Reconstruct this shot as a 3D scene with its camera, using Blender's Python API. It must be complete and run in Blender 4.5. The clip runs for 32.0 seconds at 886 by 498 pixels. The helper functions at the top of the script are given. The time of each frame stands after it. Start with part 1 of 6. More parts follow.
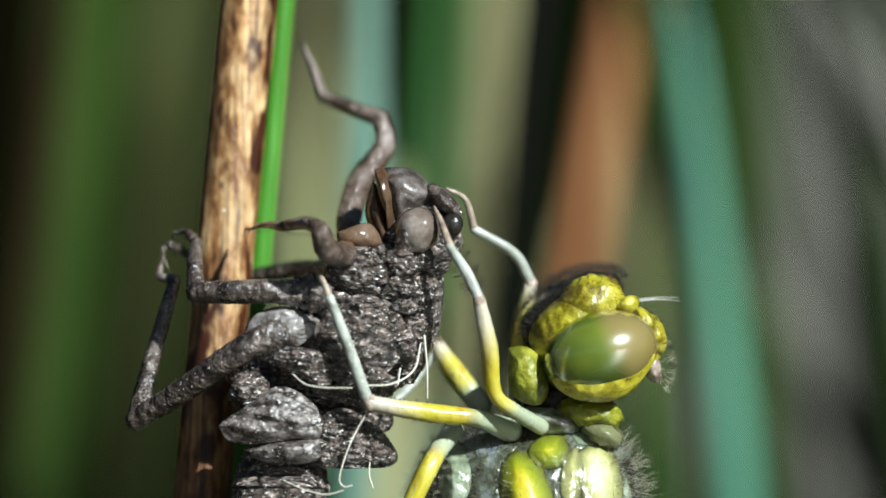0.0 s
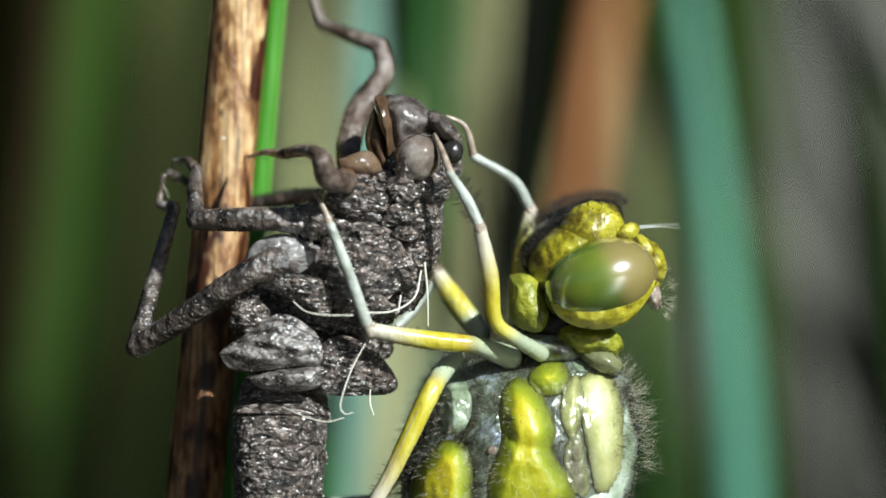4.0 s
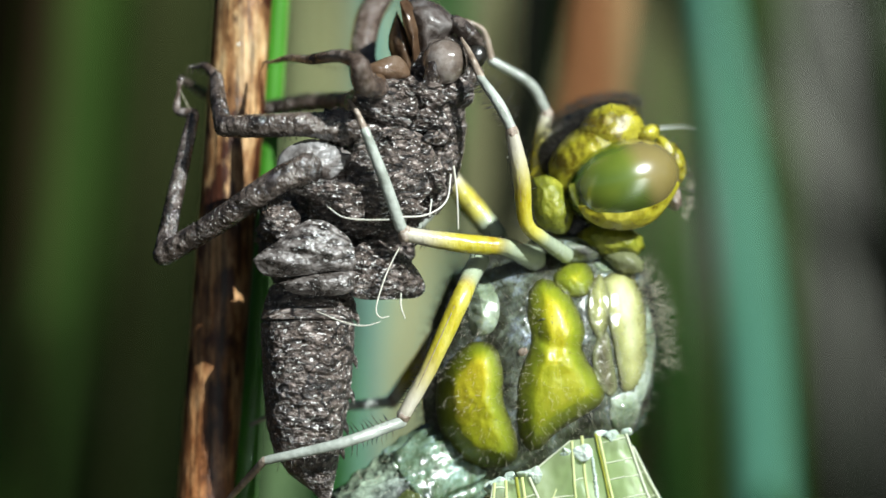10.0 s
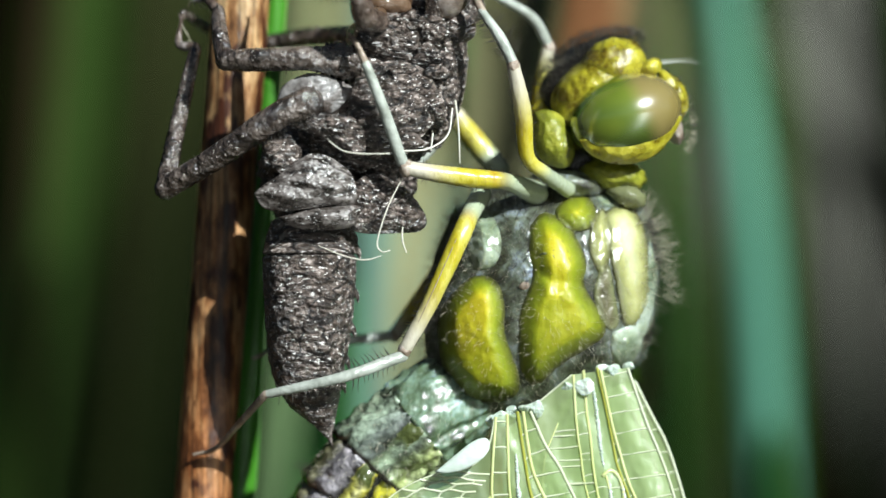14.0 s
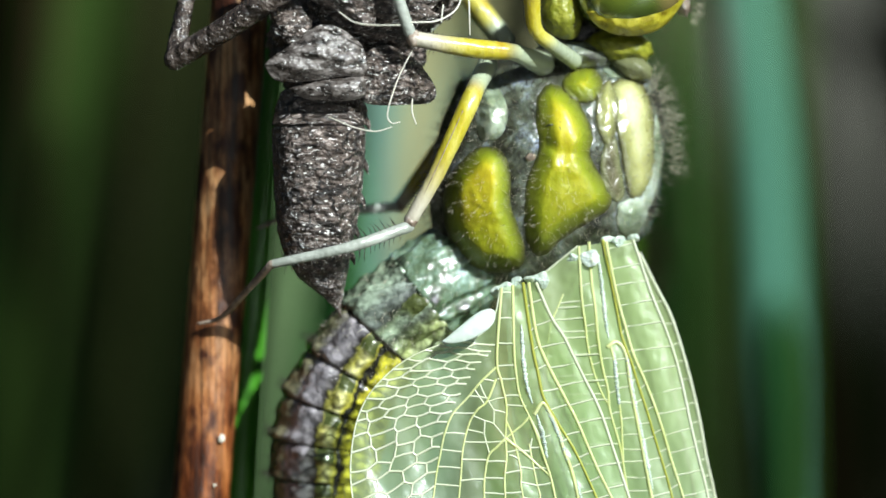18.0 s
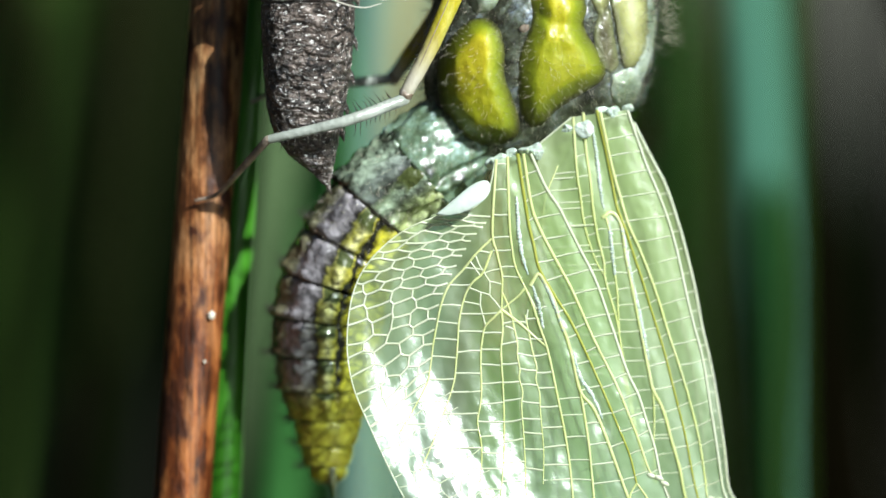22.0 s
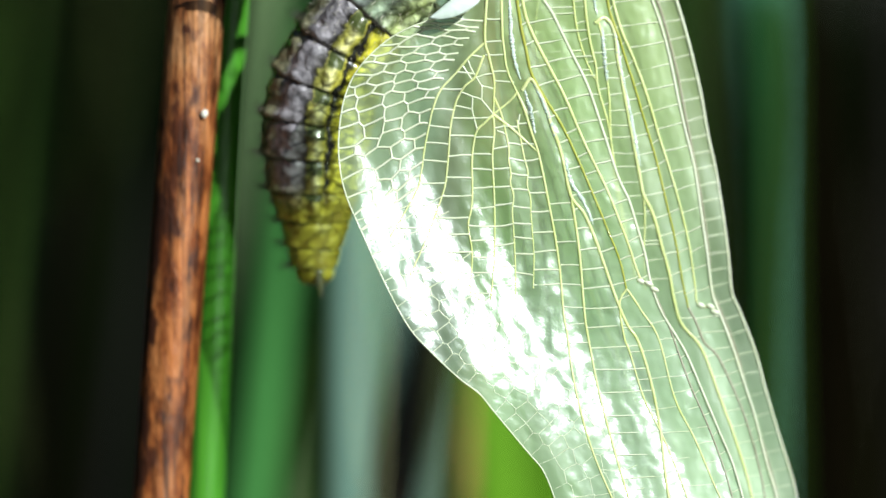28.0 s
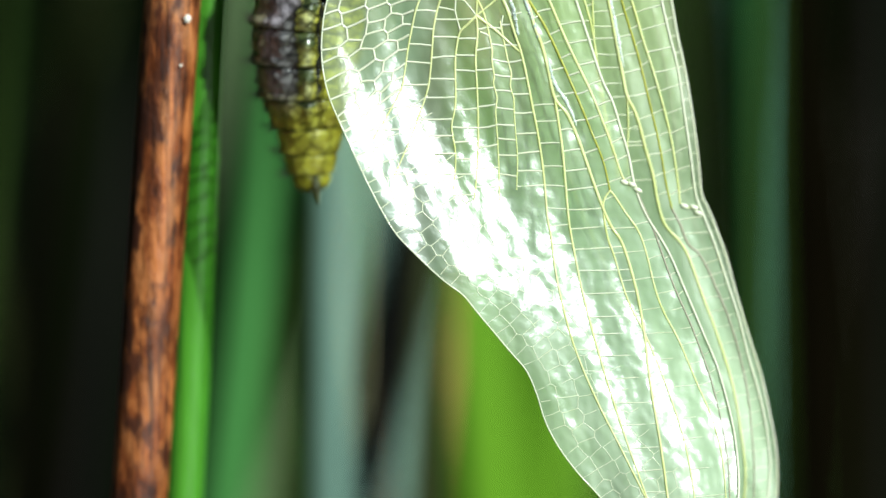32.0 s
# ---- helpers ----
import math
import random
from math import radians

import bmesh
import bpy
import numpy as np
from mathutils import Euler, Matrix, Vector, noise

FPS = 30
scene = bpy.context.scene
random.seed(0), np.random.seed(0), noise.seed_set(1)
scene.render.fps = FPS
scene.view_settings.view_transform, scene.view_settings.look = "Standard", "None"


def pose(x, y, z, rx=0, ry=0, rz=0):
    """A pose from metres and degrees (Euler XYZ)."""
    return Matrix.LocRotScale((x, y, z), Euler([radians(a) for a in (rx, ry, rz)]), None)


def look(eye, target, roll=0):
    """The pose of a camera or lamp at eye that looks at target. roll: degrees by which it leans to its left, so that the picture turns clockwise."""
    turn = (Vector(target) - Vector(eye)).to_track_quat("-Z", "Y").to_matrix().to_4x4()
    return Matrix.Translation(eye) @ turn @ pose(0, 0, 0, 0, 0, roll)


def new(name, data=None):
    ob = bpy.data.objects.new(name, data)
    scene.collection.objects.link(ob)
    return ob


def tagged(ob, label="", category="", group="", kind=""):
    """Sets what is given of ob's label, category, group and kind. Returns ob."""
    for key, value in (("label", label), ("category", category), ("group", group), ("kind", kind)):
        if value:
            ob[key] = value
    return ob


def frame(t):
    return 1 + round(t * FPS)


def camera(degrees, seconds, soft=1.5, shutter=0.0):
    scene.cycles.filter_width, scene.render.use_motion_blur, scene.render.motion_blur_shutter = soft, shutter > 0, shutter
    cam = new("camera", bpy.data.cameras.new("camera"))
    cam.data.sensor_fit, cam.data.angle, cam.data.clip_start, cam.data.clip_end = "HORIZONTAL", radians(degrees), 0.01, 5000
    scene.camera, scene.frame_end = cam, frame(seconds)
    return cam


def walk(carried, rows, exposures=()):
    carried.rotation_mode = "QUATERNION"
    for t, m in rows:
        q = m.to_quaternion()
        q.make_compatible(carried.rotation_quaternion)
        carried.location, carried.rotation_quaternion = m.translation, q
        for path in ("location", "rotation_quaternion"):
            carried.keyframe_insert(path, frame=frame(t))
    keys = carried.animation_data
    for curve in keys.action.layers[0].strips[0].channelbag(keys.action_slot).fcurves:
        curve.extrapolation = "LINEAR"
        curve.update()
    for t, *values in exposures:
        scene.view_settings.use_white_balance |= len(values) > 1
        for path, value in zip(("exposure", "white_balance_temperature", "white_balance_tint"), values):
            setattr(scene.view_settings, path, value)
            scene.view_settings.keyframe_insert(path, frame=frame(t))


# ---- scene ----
FOV, DIST = 13.0, 0.1931
cam = camera(FOV, 32.0, soft=1.5)
cam.data.dof.use_dof = True
cam.data.dof.focus_distance = 0.1872
cam.data.dof.aperture_fstop = 21.0
PATH = [  # seconds, pan, tilt down, roll
    (0, 0.13, -4.97, 0.85), (0.5, 0.2, -5, 0.81), (1, 0.18, -5, 0.83), (1.5, 0.16, -4.9, 0.7), (2, 0.15, -4.69, 0.65), (2.5, 0.15, -4.43, 0.69),
    (3, 0.17, -4.25, 0.72), (3.5, 0.15, -4.07, 0.74), (5.5, 0.17, -3.59, 1.02), (6, 0.12, -3.58, 1.08), (6.5, 0.08, -3.57, 0.87),
    (7, 0.09, -3.54, 0.83), (7.5, 0.07, -3.5, 0.79), (8, 0.04, -3.43, 0.81), (8.5, 0.03, -3.39, 0.85), (9, -0.01, -3.09, 0.81),
    (9.5, -0.07, -2.72, -0.47), (10, -0.06, -2.45, -0.36), (10.5, -0.09, -2.22, -0.34), (11, -0.07, -2.04, -0.41), (11.5, -0.09, -1.94, -0.37),
    (12, -0.06, -1.89, -0.42), (12.5, -0.09, -1.84, -0.41), (13, -0.03, -1.84, -0.34), (13.5, -0.11, -1.66, -0.31), (14, -0.1, -1.48, -0.32),
    (14.5, -0.14, -1.24, -0.36), (15, -0.15, -0.93, -0.44), (15.5, -0.12, -0.6, -0.25), (17.5, -0.22, 0.32, -0.24), (18, -0.23, 0.41, -0.11),
    (18.5, -0.21, 0.53, -0.01), (19, -0.21, 0.69, -0.01), (19.5, -0.22, 0.82, 0.02), (20, -0.19, 1.05, 0.07), (20.5, -0.17, 1.29, 0.17),
    (21, -0.11, 1.67, 0), (21.5, -0.12, 1.89, -0.31), (22, -0.08, 2.23, -0.19), (22.5, -0.02, 2.51, -0.5), (23, -0.08, 2.69, -0.77),
    (23.5, -0.09, 2.79, -0.62), (24, -0.1, 2.93, -0.43), (24.5, -0.08, 3.08, 0.02), (25, -0.04, 3.37, 0.08), (25.5, -0.03, 3.76, 0.34),
    (26, -0.01, 4.16, 0.34), (26.5, 0.02, 4.57, 0.41), (28.5, 0.02, 5.23, 0.01), (29, 0.05, 5.25, 0.04), (29.5, 0.08, 5.32, -0.07),
    (30, 0.14, 5.53, -0.16), (30.5, 0.17, 5.87, -0.2), (31, 0.18, 6.13, -0.53), (31.5, 0.19, 6.36, -0.08), (32, 0.26, 6.59, -0.07),
]
YAW = [  # seconds, turn of the clump about the stem
    (0, -5.53), (0.5, -5.64), (1, -5.6), (1.5, -5.33), (2, -4.93), (2.5, -5.07), (3, -5.02), (3.5, -5.21), (5.5, -4.77), (6, -4.46), (6.5, -4.52),
    (7, -4.84), (7.5, -4.86), (8, -4.61), (8.5, -4.48), (9, -4.51), (9.5, 2.04), (10, 1.55), (10.5, 1.8), (11, 2.35), (11.5, 1.97), (12, 1.53),
    (12.5, 1.89), (13, 0.92), (13.5, 0.85), (14, 1.09), (14.5, 1.57), (15, 2.22), (15.5, 0.79), (17.5, 1.7), (18, 1.69), (18.5, 1.72), (19, 1.68),
    (19.5, 1.67), (20, 1.66), (20.5, 1.6), (21, 1.84), (21.5, 1.73), (22, 1.7), (22.5, 1.74), (23, 1.83), (23.5, 1.84), (24, 1.73), (24.5, 1.68),
    (25, 1.7), (25.5, 1.7), (26, 1.64), (26.5, 1.71), (28.5, 1.69), (29, 1.62), (29.5, 1.64), (30, 1.62), (30.5, 1.69), (31, 1.69), (31.5, 1.69),
    (32, 1.71),
]
DRIFT = [  # seconds, the insect's own shift to the side and up in mm, its turn in degrees
    (17.5, -0.15, 0.02, -0.08), (18, -0.16, 0.05, -0.13), (18.5, -0.14, 0.10, -0.12), (19, -0.19, 0.09, -0.15), (19.5, -0.12, 0.13, -0.02), (20, -0.12, 0.14, -0.13),
    (20.5, -0.19, 0.18, -0.13), (21, 0.74, 0.20, 1.63), (21.5, 0.01, 0.25, 0.20), (22, 0.07, 0.26, 0.31), (22.5, 0.03, 0.21, 0.13), (23, -0.04, 0.21, 0.19),
    (23.5, 0.01, 0.17, 0.06), (24, -0.03, 0.08, -0.05), (24.5, -0.12, 0.05, -0.10), (25, -0.10, 0.12, 0.01), (25.5, -0.10, 0.16, -0.08), (26, -0.10, 0.14, -0.03),
    (26.5, -0.09, 0.18, 0.01), (28.5, 0.07, 0.02, 0.05), (29, 0.07, 0.04, 0.01), (29.5, 0.08, -0.01, 0.03), (30, 0.14, -0.01, -0.05), (30.5, 0.31, 0.12, 1.19),
    (31, 0.20, 0.12, 0.10), (31.5, 0.04, 0.20, -0.01), (32, 0.04, 0.19, 0.03),
]
SWING = [  # seconds, swing of the abdomen
    (0, 0), (19, 0), (21, 2.0), (22, 1.6), (22.5, 0.5), (23, -2.3), (23.5, -3.7), (24, -4.6), (24.5, -2.9), (25, 1.7), (25.5, 2.5), (26, 2.8), (26.5, 3.3), (27.5, 2.0),
    (28.5, -0.4), (29, -1.9), (29.5, -2.9), (30, -3.7), (30.5, 1.5), (31, 2.3), (31.5, 3.0), (32, 3.4),
]
STEP = [(0, 0), (20, 0), (21, -1.2), (21.5, 0.3), (22, 0.5), (22.5, 0.8), (23, 1.2), (23.5, 0.8), (24, 0.1), (24.5, -0.6), (26.5, -0.5), (32, -0.5)]  # seconds, turn of the hind leg
FLUTTER = [(0, 0), (24.5, 0), (26.5, 0.2), (28.5, 0.75), (29, 0.75), (29.5, 0.7), (30, 0.6), (30.5, 0.15), (31, 0.05), (32, 0)]  # seconds, shift of the far forewing in mm


def aim(pan, tilt, roll):
    p, q = radians(pan), radians(tilt)
    eye = Vector((0, -DIST, 0))
    way = Vector((math.sin(p) * math.cos(q), math.cos(p) * math.cos(q), -math.sin(q)))
    return look(eye, eye + way, roll)


walk(cam, [(t, aim(a, b, c)) for t, a, b, c in PATH], exposures=[(0, 0.62, 5900, 2), (32, 0.62, 5900, 2)])

# ---- daylight ----
SUN_AZ, SUN_EL = 37.0, 30.0  # to the right of the line of sight, behind the camera; height
world = bpy.data.worlds.new("sky")
scene.world = world
world.use_nodes = True
wn = world.node_tree.nodes
sky = wn.new("ShaderNodeTexSky")
sky.sky_type, sky.sun_disc = "NISHITA", False
sky.sun_elevation, sky.sun_rotation = radians(SUN_EL), radians(180 - SUN_AZ)
world.node_tree.links.new(sky.outputs[0], wn["Background"].inputs[0])
wn["Background"].inputs[1].default_value = 0.019
sun = new("sun", bpy.data.lights.new("sun", "SUN"))
sun.data.energy, sun.data.angle, sun.data.color = 5.0, radians(0.53), (1.0, 0.97, 0.92)
SUN_WAY = Vector((math.sin(radians(SUN_AZ)) * math.cos(radians(SUN_EL)), -math.cos(radians(SUN_AZ)) * math.cos(radians(SUN_EL)), math.sin(radians(SUN_EL))))
sun.matrix_world = look(SUN_WAY * 2, (0, 0, 0))

MM = 0.001


def V(x, d, z):
    """A place from millimetres: to the right, towards the camera, up."""
    return Vector((x * MM, -d * MM, z * MM))


# ---- materials ----
def material(name, stops, scale=400.0, rough=0.5, bump=0.0, bump_scale=None, stretch=(1, 1, 1), detail=6.0, translucent=0.0,
             spots=None, spec=0.5, coat=0.0, rim=None, fibre=0.0, ends=None, grade=None, core=None, soft=0.0, lines=None, relief=0.0003):
    m = bpy.data.materials.new(name)
    m.use_nodes = True
    nt = m.node_tree
    n, link = nt.nodes, nt.links.new
    b = n["Principled BSDF"]
    tc = n.new("ShaderNodeTexCoord")
    mp = n.new("ShaderNodeMapping")
    mp.inputs["Scale"].default_value = stretch
    link(tc.outputs["Object"], mp.inputs["Vector"])
    nz = n.new("ShaderNodeTexNoise")
    nz.inputs["Scale"].default_value, nz.inputs["Detail"].default_value, nz.inputs["Roughness"].default_value = scale, detail, 0.62
    link(mp.outputs[0], nz.inputs["Vector"])
    ramp = n.new("ShaderNodeValToRGB")
    el = ramp.color_ramp.elements
    while len(el) < len(stops):
        el.new(0.5)
    for e, (p, c) in zip(el, stops):
        e.position, e.color = p, (*c, 1)
    link(nz.outputs["Fac"], ramp.inputs["Fac"])
    colour = ramp.outputs["Color"]
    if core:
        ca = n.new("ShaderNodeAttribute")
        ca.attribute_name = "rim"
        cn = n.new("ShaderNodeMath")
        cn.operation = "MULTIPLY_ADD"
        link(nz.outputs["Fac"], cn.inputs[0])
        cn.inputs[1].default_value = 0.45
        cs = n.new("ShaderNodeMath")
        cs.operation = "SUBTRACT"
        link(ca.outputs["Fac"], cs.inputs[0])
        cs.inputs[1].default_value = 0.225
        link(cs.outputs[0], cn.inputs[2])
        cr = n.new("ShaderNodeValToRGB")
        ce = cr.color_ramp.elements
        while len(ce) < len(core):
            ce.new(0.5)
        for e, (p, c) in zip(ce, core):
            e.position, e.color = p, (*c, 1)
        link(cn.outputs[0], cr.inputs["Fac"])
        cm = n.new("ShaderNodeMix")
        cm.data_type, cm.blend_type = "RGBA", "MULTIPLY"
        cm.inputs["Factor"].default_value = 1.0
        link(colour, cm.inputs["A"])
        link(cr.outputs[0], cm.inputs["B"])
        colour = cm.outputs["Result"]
    if grade:
        ga = n.new("ShaderNodeAttribute")
        ga.attribute_name = "along"
        gr = n.new("ShaderNodeMapRange")
        gr.inputs["From Min"].default_value, gr.inputs["From Max"].default_value = grade[0], grade[1]
        gr.inputs["To Min"].default_value, gr.inputs["To Max"].default_value = grade[3], 0.0
        link(ga.outputs["Fac"], gr.inputs["Value"])
        gm = n.new("ShaderNodeMix")
        gm.data_type, gm.blend_type = "RGBA", "MULTIPLY"
        link(gr.outputs[0], gm.inputs["Factor"])
        link(colour, gm.inputs["A"])
        gm.inputs["B"].default_value = (*grade[2], 1)
        colour = gm.outputs["Result"]
    if spots:
        s_scale, s_low, s_high, s_col = spots
        n2 = n.new("ShaderNodeTexNoise")
        n2.inputs["Scale"].default_value, n2.inputs["Detail"].default_value = s_scale, 3.0
        link(mp.outputs[0], n2.inputs["Vector"])
        r2 = n.new("ShaderNodeMapRange")
        r2.inputs["From Min"].default_value, r2.inputs["From Max"].default_value = s_low, s_high
        link(n2.outputs["Fac"], r2.inputs["Value"])
        mix = n.new("ShaderNodeMix")
        mix.data_type = "RGBA"
        link(r2.outputs[0], mix.inputs["Factor"])
        link(colour, mix.inputs["A"])
        mix.inputs["B"].default_value = (*s_col, 1)
        colour = mix.outputs["Result"]
    if lines:
        n5 = n.new("ShaderNodeTexNoise")
        n5.inputs["Scale"].default_value, n5.inputs["Detail"].default_value, n5.inputs["Distortion"].default_value = lines[0], 3.0, 0.6
        link(mp.outputs[0], n5.inputs["Vector"])
        d5 = n.new("ShaderNodeMath")
        d5.operation = "SUBTRACT"
        link(n5.outputs["Fac"], d5.inputs[0])
        d5.inputs[1].default_value = 0.5
        a5 = n.new("ShaderNodeMath")
        a5.operation = "ABSOLUTE"
        link(d5.outputs[0], a5.inputs[0])
        r5 = n.new("ShaderNodeMapRange")
        r5.inputs["From Min"].default_value, r5.inputs["From Max"].default_value = lines[1] * 0.4, lines[1]
        link(a5.outputs[0], r5.inputs["Value"])
        m5 = n.new("ShaderNodeMix")
        m5.data_type = "RGBA"
        link(r5.outputs[0], m5.inputs["Factor"])
        m5.inputs["A"].default_value = (*lines[2], 1)
        link(colour, m5.inputs["B"])
        colour = m5.outputs["Result"]
    if fibre:
        n4 = n.new("ShaderNodeTexNoise")
        n4.inputs["Scale"].default_value, n4.inputs["Detail"].default_value = 5200, 3.0
        m4 = n.new("ShaderNodeMapping")
        m4.inputs["Scale"].default_value = (1, 1, 0.03)
        link(tc.outputs["Object"], m4.inputs["Vector"])
        link(m4.outputs[0], n4.inputs["Vector"])
        r4 = n.new("ShaderNodeMapRange")
        r4.inputs["From Min"].default_value, r4.inputs["From Max"].default_value = 0.32, 0.66
        r4.inputs["To Min"].default_value, r4.inputs["To Max"].default_value = 1 - fibre, 1 + fibre * 0.5
        link(n4.outputs["Fac"], r4.inputs["Value"])
        h4 = n.new("ShaderNodeHueSaturation")
        link(r4.outputs[0], h4.inputs["Value"])
        link(colour, h4.inputs["Color"])
        colour = h4.outputs["Color"]
    if ends:
        al = n.new("ShaderNodeAttribute")
        al.attribute_name = "along"
        for lo, hi, col in ((0.40, 0.24, ends[0]), (0.62, 0.9, ends[1])):
            re_ = n.new("ShaderNodeMapRange")
            re_.interpolation_type = "SMOOTHSTEP"
            re_.inputs["From Min"].default_value, re_.inputs["From Max"].default_value = min(lo, hi), max(lo, hi)
            if lo > hi:
                re_.inputs["To Min"].default_value, re_.inputs["To Max"].default_value = 1.0, 0.0
            link(al.outputs["Fac"], re_.inputs["Value"])
            me_ = n.new("ShaderNodeMix")
            me_.data_type = "RGBA"
            link(re_.outputs[0], me_.inputs["Factor"])
            link(colour, me_.inputs["A"])
            me_.inputs["B"].default_value = (*col, 1)
            colour = me_.outputs["Result"]
    if rim:
        at = n.new("ShaderNodeAttribute")
        at.attribute_name = "rim"
        ad = n.new("ShaderNodeMath")
        ad.operation = "ADD"
        link(at.outputs["Fac"], ad.inputs[0])
        sc = n.new("ShaderNodeMath")
        sc.operation = "MULTIPLY_ADD"
        link(nz.outputs["Fac"], sc.inputs[0])
        sc.inputs[1].default_value, sc.inputs[2].default_value = 0.3, -0.15
        link(sc.outputs[0], ad.inputs[1])
        rp = n.new("ShaderNodeMapRange")
        rp.interpolation_type = "SMOOTHSTEP"
        rp.inputs["From Min"].default_value, rp.inputs["From Max"].default_value = rim[0], rim[1]
        link(ad.outputs[0], rp.inputs["Value"])
        mx = n.new("ShaderNodeMix")
        mx.data_type = "RGBA"
        link(rp.outputs[0], mx.inputs["Factor"])
        mx.inputs["A"].default_value = (*rim[2], 1)
        link(colour, mx.inputs["B"])
        colour = mx.outputs["Result"]
    link(colour, b.inputs["Base Color"])
    rr = n.new("ShaderNodeMapRange")
    rr.inputs["To Min"].default_value, rr.inputs["To Max"].default_value = max(0.03, rough - 0.12), min(1, rough + 0.12)
    link(nz.outputs["Fac"], rr.inputs["Value"])
    link(rr.outputs[0], b.inputs["Roughness"])
    b.inputs["Specular IOR Level"].default_value = spec
    b.inputs["Coat Weight"].default_value = coat
    b.inputs["Coat Roughness"].default_value = 0.12
    if soft:
        b.inputs["Subsurface Weight"].default_value = soft
        b.inputs["Subsurface Radius"].default_value = (1.0, 0.9, 0.5)
        b.inputs["Subsurface Scale"].default_value = 0.0006
    if bump:
        n3 = n.new("ShaderNodeTexNoise")
        n3.inputs["Scale"].default_value, n3.inputs["Detail"].default_value = bump_scale or scale * 3, 8.0
        link(mp.outputs[0], n3.inputs["Vector"])
        bp = n.new("ShaderNodeBump")
        bp.inputs["Strength"].default_value, bp.inputs["Distance"].default_value = bump, relief
        link(n3.outputs["Fac"], bp.inputs["Height"])
        link(bp.outputs[0], b.inputs["Normal"])
        link(bp.outputs[0], b.inputs["Coat Normal"])
    if translucent:
        tl = n.new("ShaderNodeBsdfTranslucent")
        link(colour, tl.inputs["Color"])
        ms = n.new("ShaderNodeMixShader")
        ms.inputs["Fac"].default_value = translucent
        link(b.outputs[0], ms.inputs[1])
        link(tl.outputs[0], ms.inputs[2])
        link(ms.outputs[0], n["Material Output"].inputs["Surface"])
    return m


MAT = {}
MAT["dead_rush"] = material("dead_rush_skin", [(0.34, (0.08, 0.034, 0.013)), (0.46, (0.29, 0.145, 0.055)), (0.56, (0.54, 0.345, 0.16)), (0.72, (0.68, 0.50, 0.28))],
                            scale=1100, rough=0.42, bump=0.35, bump_scale=3000, stretch=(1, 1, 0.42), spots=(780, 0.52, 0.60, (0.05, 0.014, 0.005)), fibre=0.75, grade=(0.45, 0.585, (0.50, 0.26, 0.14), 1.0))
MAT["green_rush"] = material("green_rush_skin", [(0.3, (0.045, 0.17, 0.010)), (0.7, (0.085, 0.29, 0.020))], scale=700, rough=0.34, bump=0.2, bump_scale=2500, stretch=(1, 1, 0.05), translucent=0.15, fibre=0.25)
# husk skins: pale spots stand in for wet glints, near-black lines for crevice shade
MAT["husk"] = material("muddy_husk", [(0.37, (0.008, 0.005, 0.004)), (0.47, (0.055, 0.040, 0.031)), (0.58, (0.159, 0.121, 0.101)), (0.70, (0.580, 0.495, 0.448))], scale=2300, rough=0.34, bump=1.0, bump_scale=1900, relief=0.0011, spec=0.9, coat=0.45, detail=8.0, stretch=(0.7, 1, 1.25), spots=(5600, 0.61, 0.65, (0.74, 0.71, 0.68)), lines=(300, 0.014, (0.008, 0.005, 0.004)))
MAT["husk_leg"] = material("husk_leg_skin", [(0.36, (0.012, 0.008, 0.006)), (0.48, (0.045, 0.032, 0.024)), (0.64, (0.14, 0.11, 0.092))], scale=760, rough=0.26, bump=1.0, bump_scale=1700, relief=0.0005, spec=0.9, coat=0.7, detail=7.0, spots=(5000, 0.65, 0.70, (0.42, 0.38, 0.35)))
MAT["silver"] = material("silvery_husk_skin", [(0.32, (0.045, 0.038, 0.032)), (0.46, (0.128, 0.114, 0.105)), (0.64, (0.300, 0.289, 0.281))], scale=420, rough=0.3, bump=0.8, bump_scale=1100, coat=0.5)
MAT["brown_leg"] = material("brown_leg_skin", [(0.34, (0.035, 0.022, 0.015)), (0.48, (0.12, 0.085, 0.066)), (0.66, (0.28, 0.235, 0.21))], scale=520, rough=0.22, bump=0.9, bump_scale=1500, relief=0.0005, coat=0.8, translucent=0.12, detail=7.0, spots=(700, 0.62, 0.74, (0.40, 0.36, 0.34)))
MAT["pad"] = material("wing_pad_skin", [(0.37, (0.010, 0.008, 0.006)), (0.49, (0.070, 0.058, 0.051)), (0.64, (0.24, 0.215, 0.20))], scale=1900, rough=0.28, bump=1.0, bump_scale=1700, relief=0.0003, spec=0.7, coat=0.3, detail=7.0, stretch=(0.7, 1, 1.2), spots=(6200, 0.63, 0.68, (0.50, 0.48, 0.46)))
MAT["amber"] = material("amber_husk_skin", [(0.3, (0.07, 0.035, 0.016)), (0.55, (0.20, 0.125, 0.075)), (0.8, (0.38, 0.30, 0.23))], scale=600, rough=0.16, bump=0.2, bump_scale=1500, translucent=0.4, coat=0.8)
MAT["husk_eye"] = material("husk_eye_skin", [(0.3, (0.075, 0.053, 0.040)), (0.5, (0.213, 0.169, 0.138)), (0.72, (0.500, 0.450, 0.413))], scale=700, rough=0.12, bump=0.2, bump_scale=1400, coat=1.0, translucent=0.2)
MAT["thread"] = material("white_thread", [(0.3, (0.75, 0.72, 0.6)), (0.7, (0.85, 0.83, 0.75))], rough=0.4, translucent=0.3)
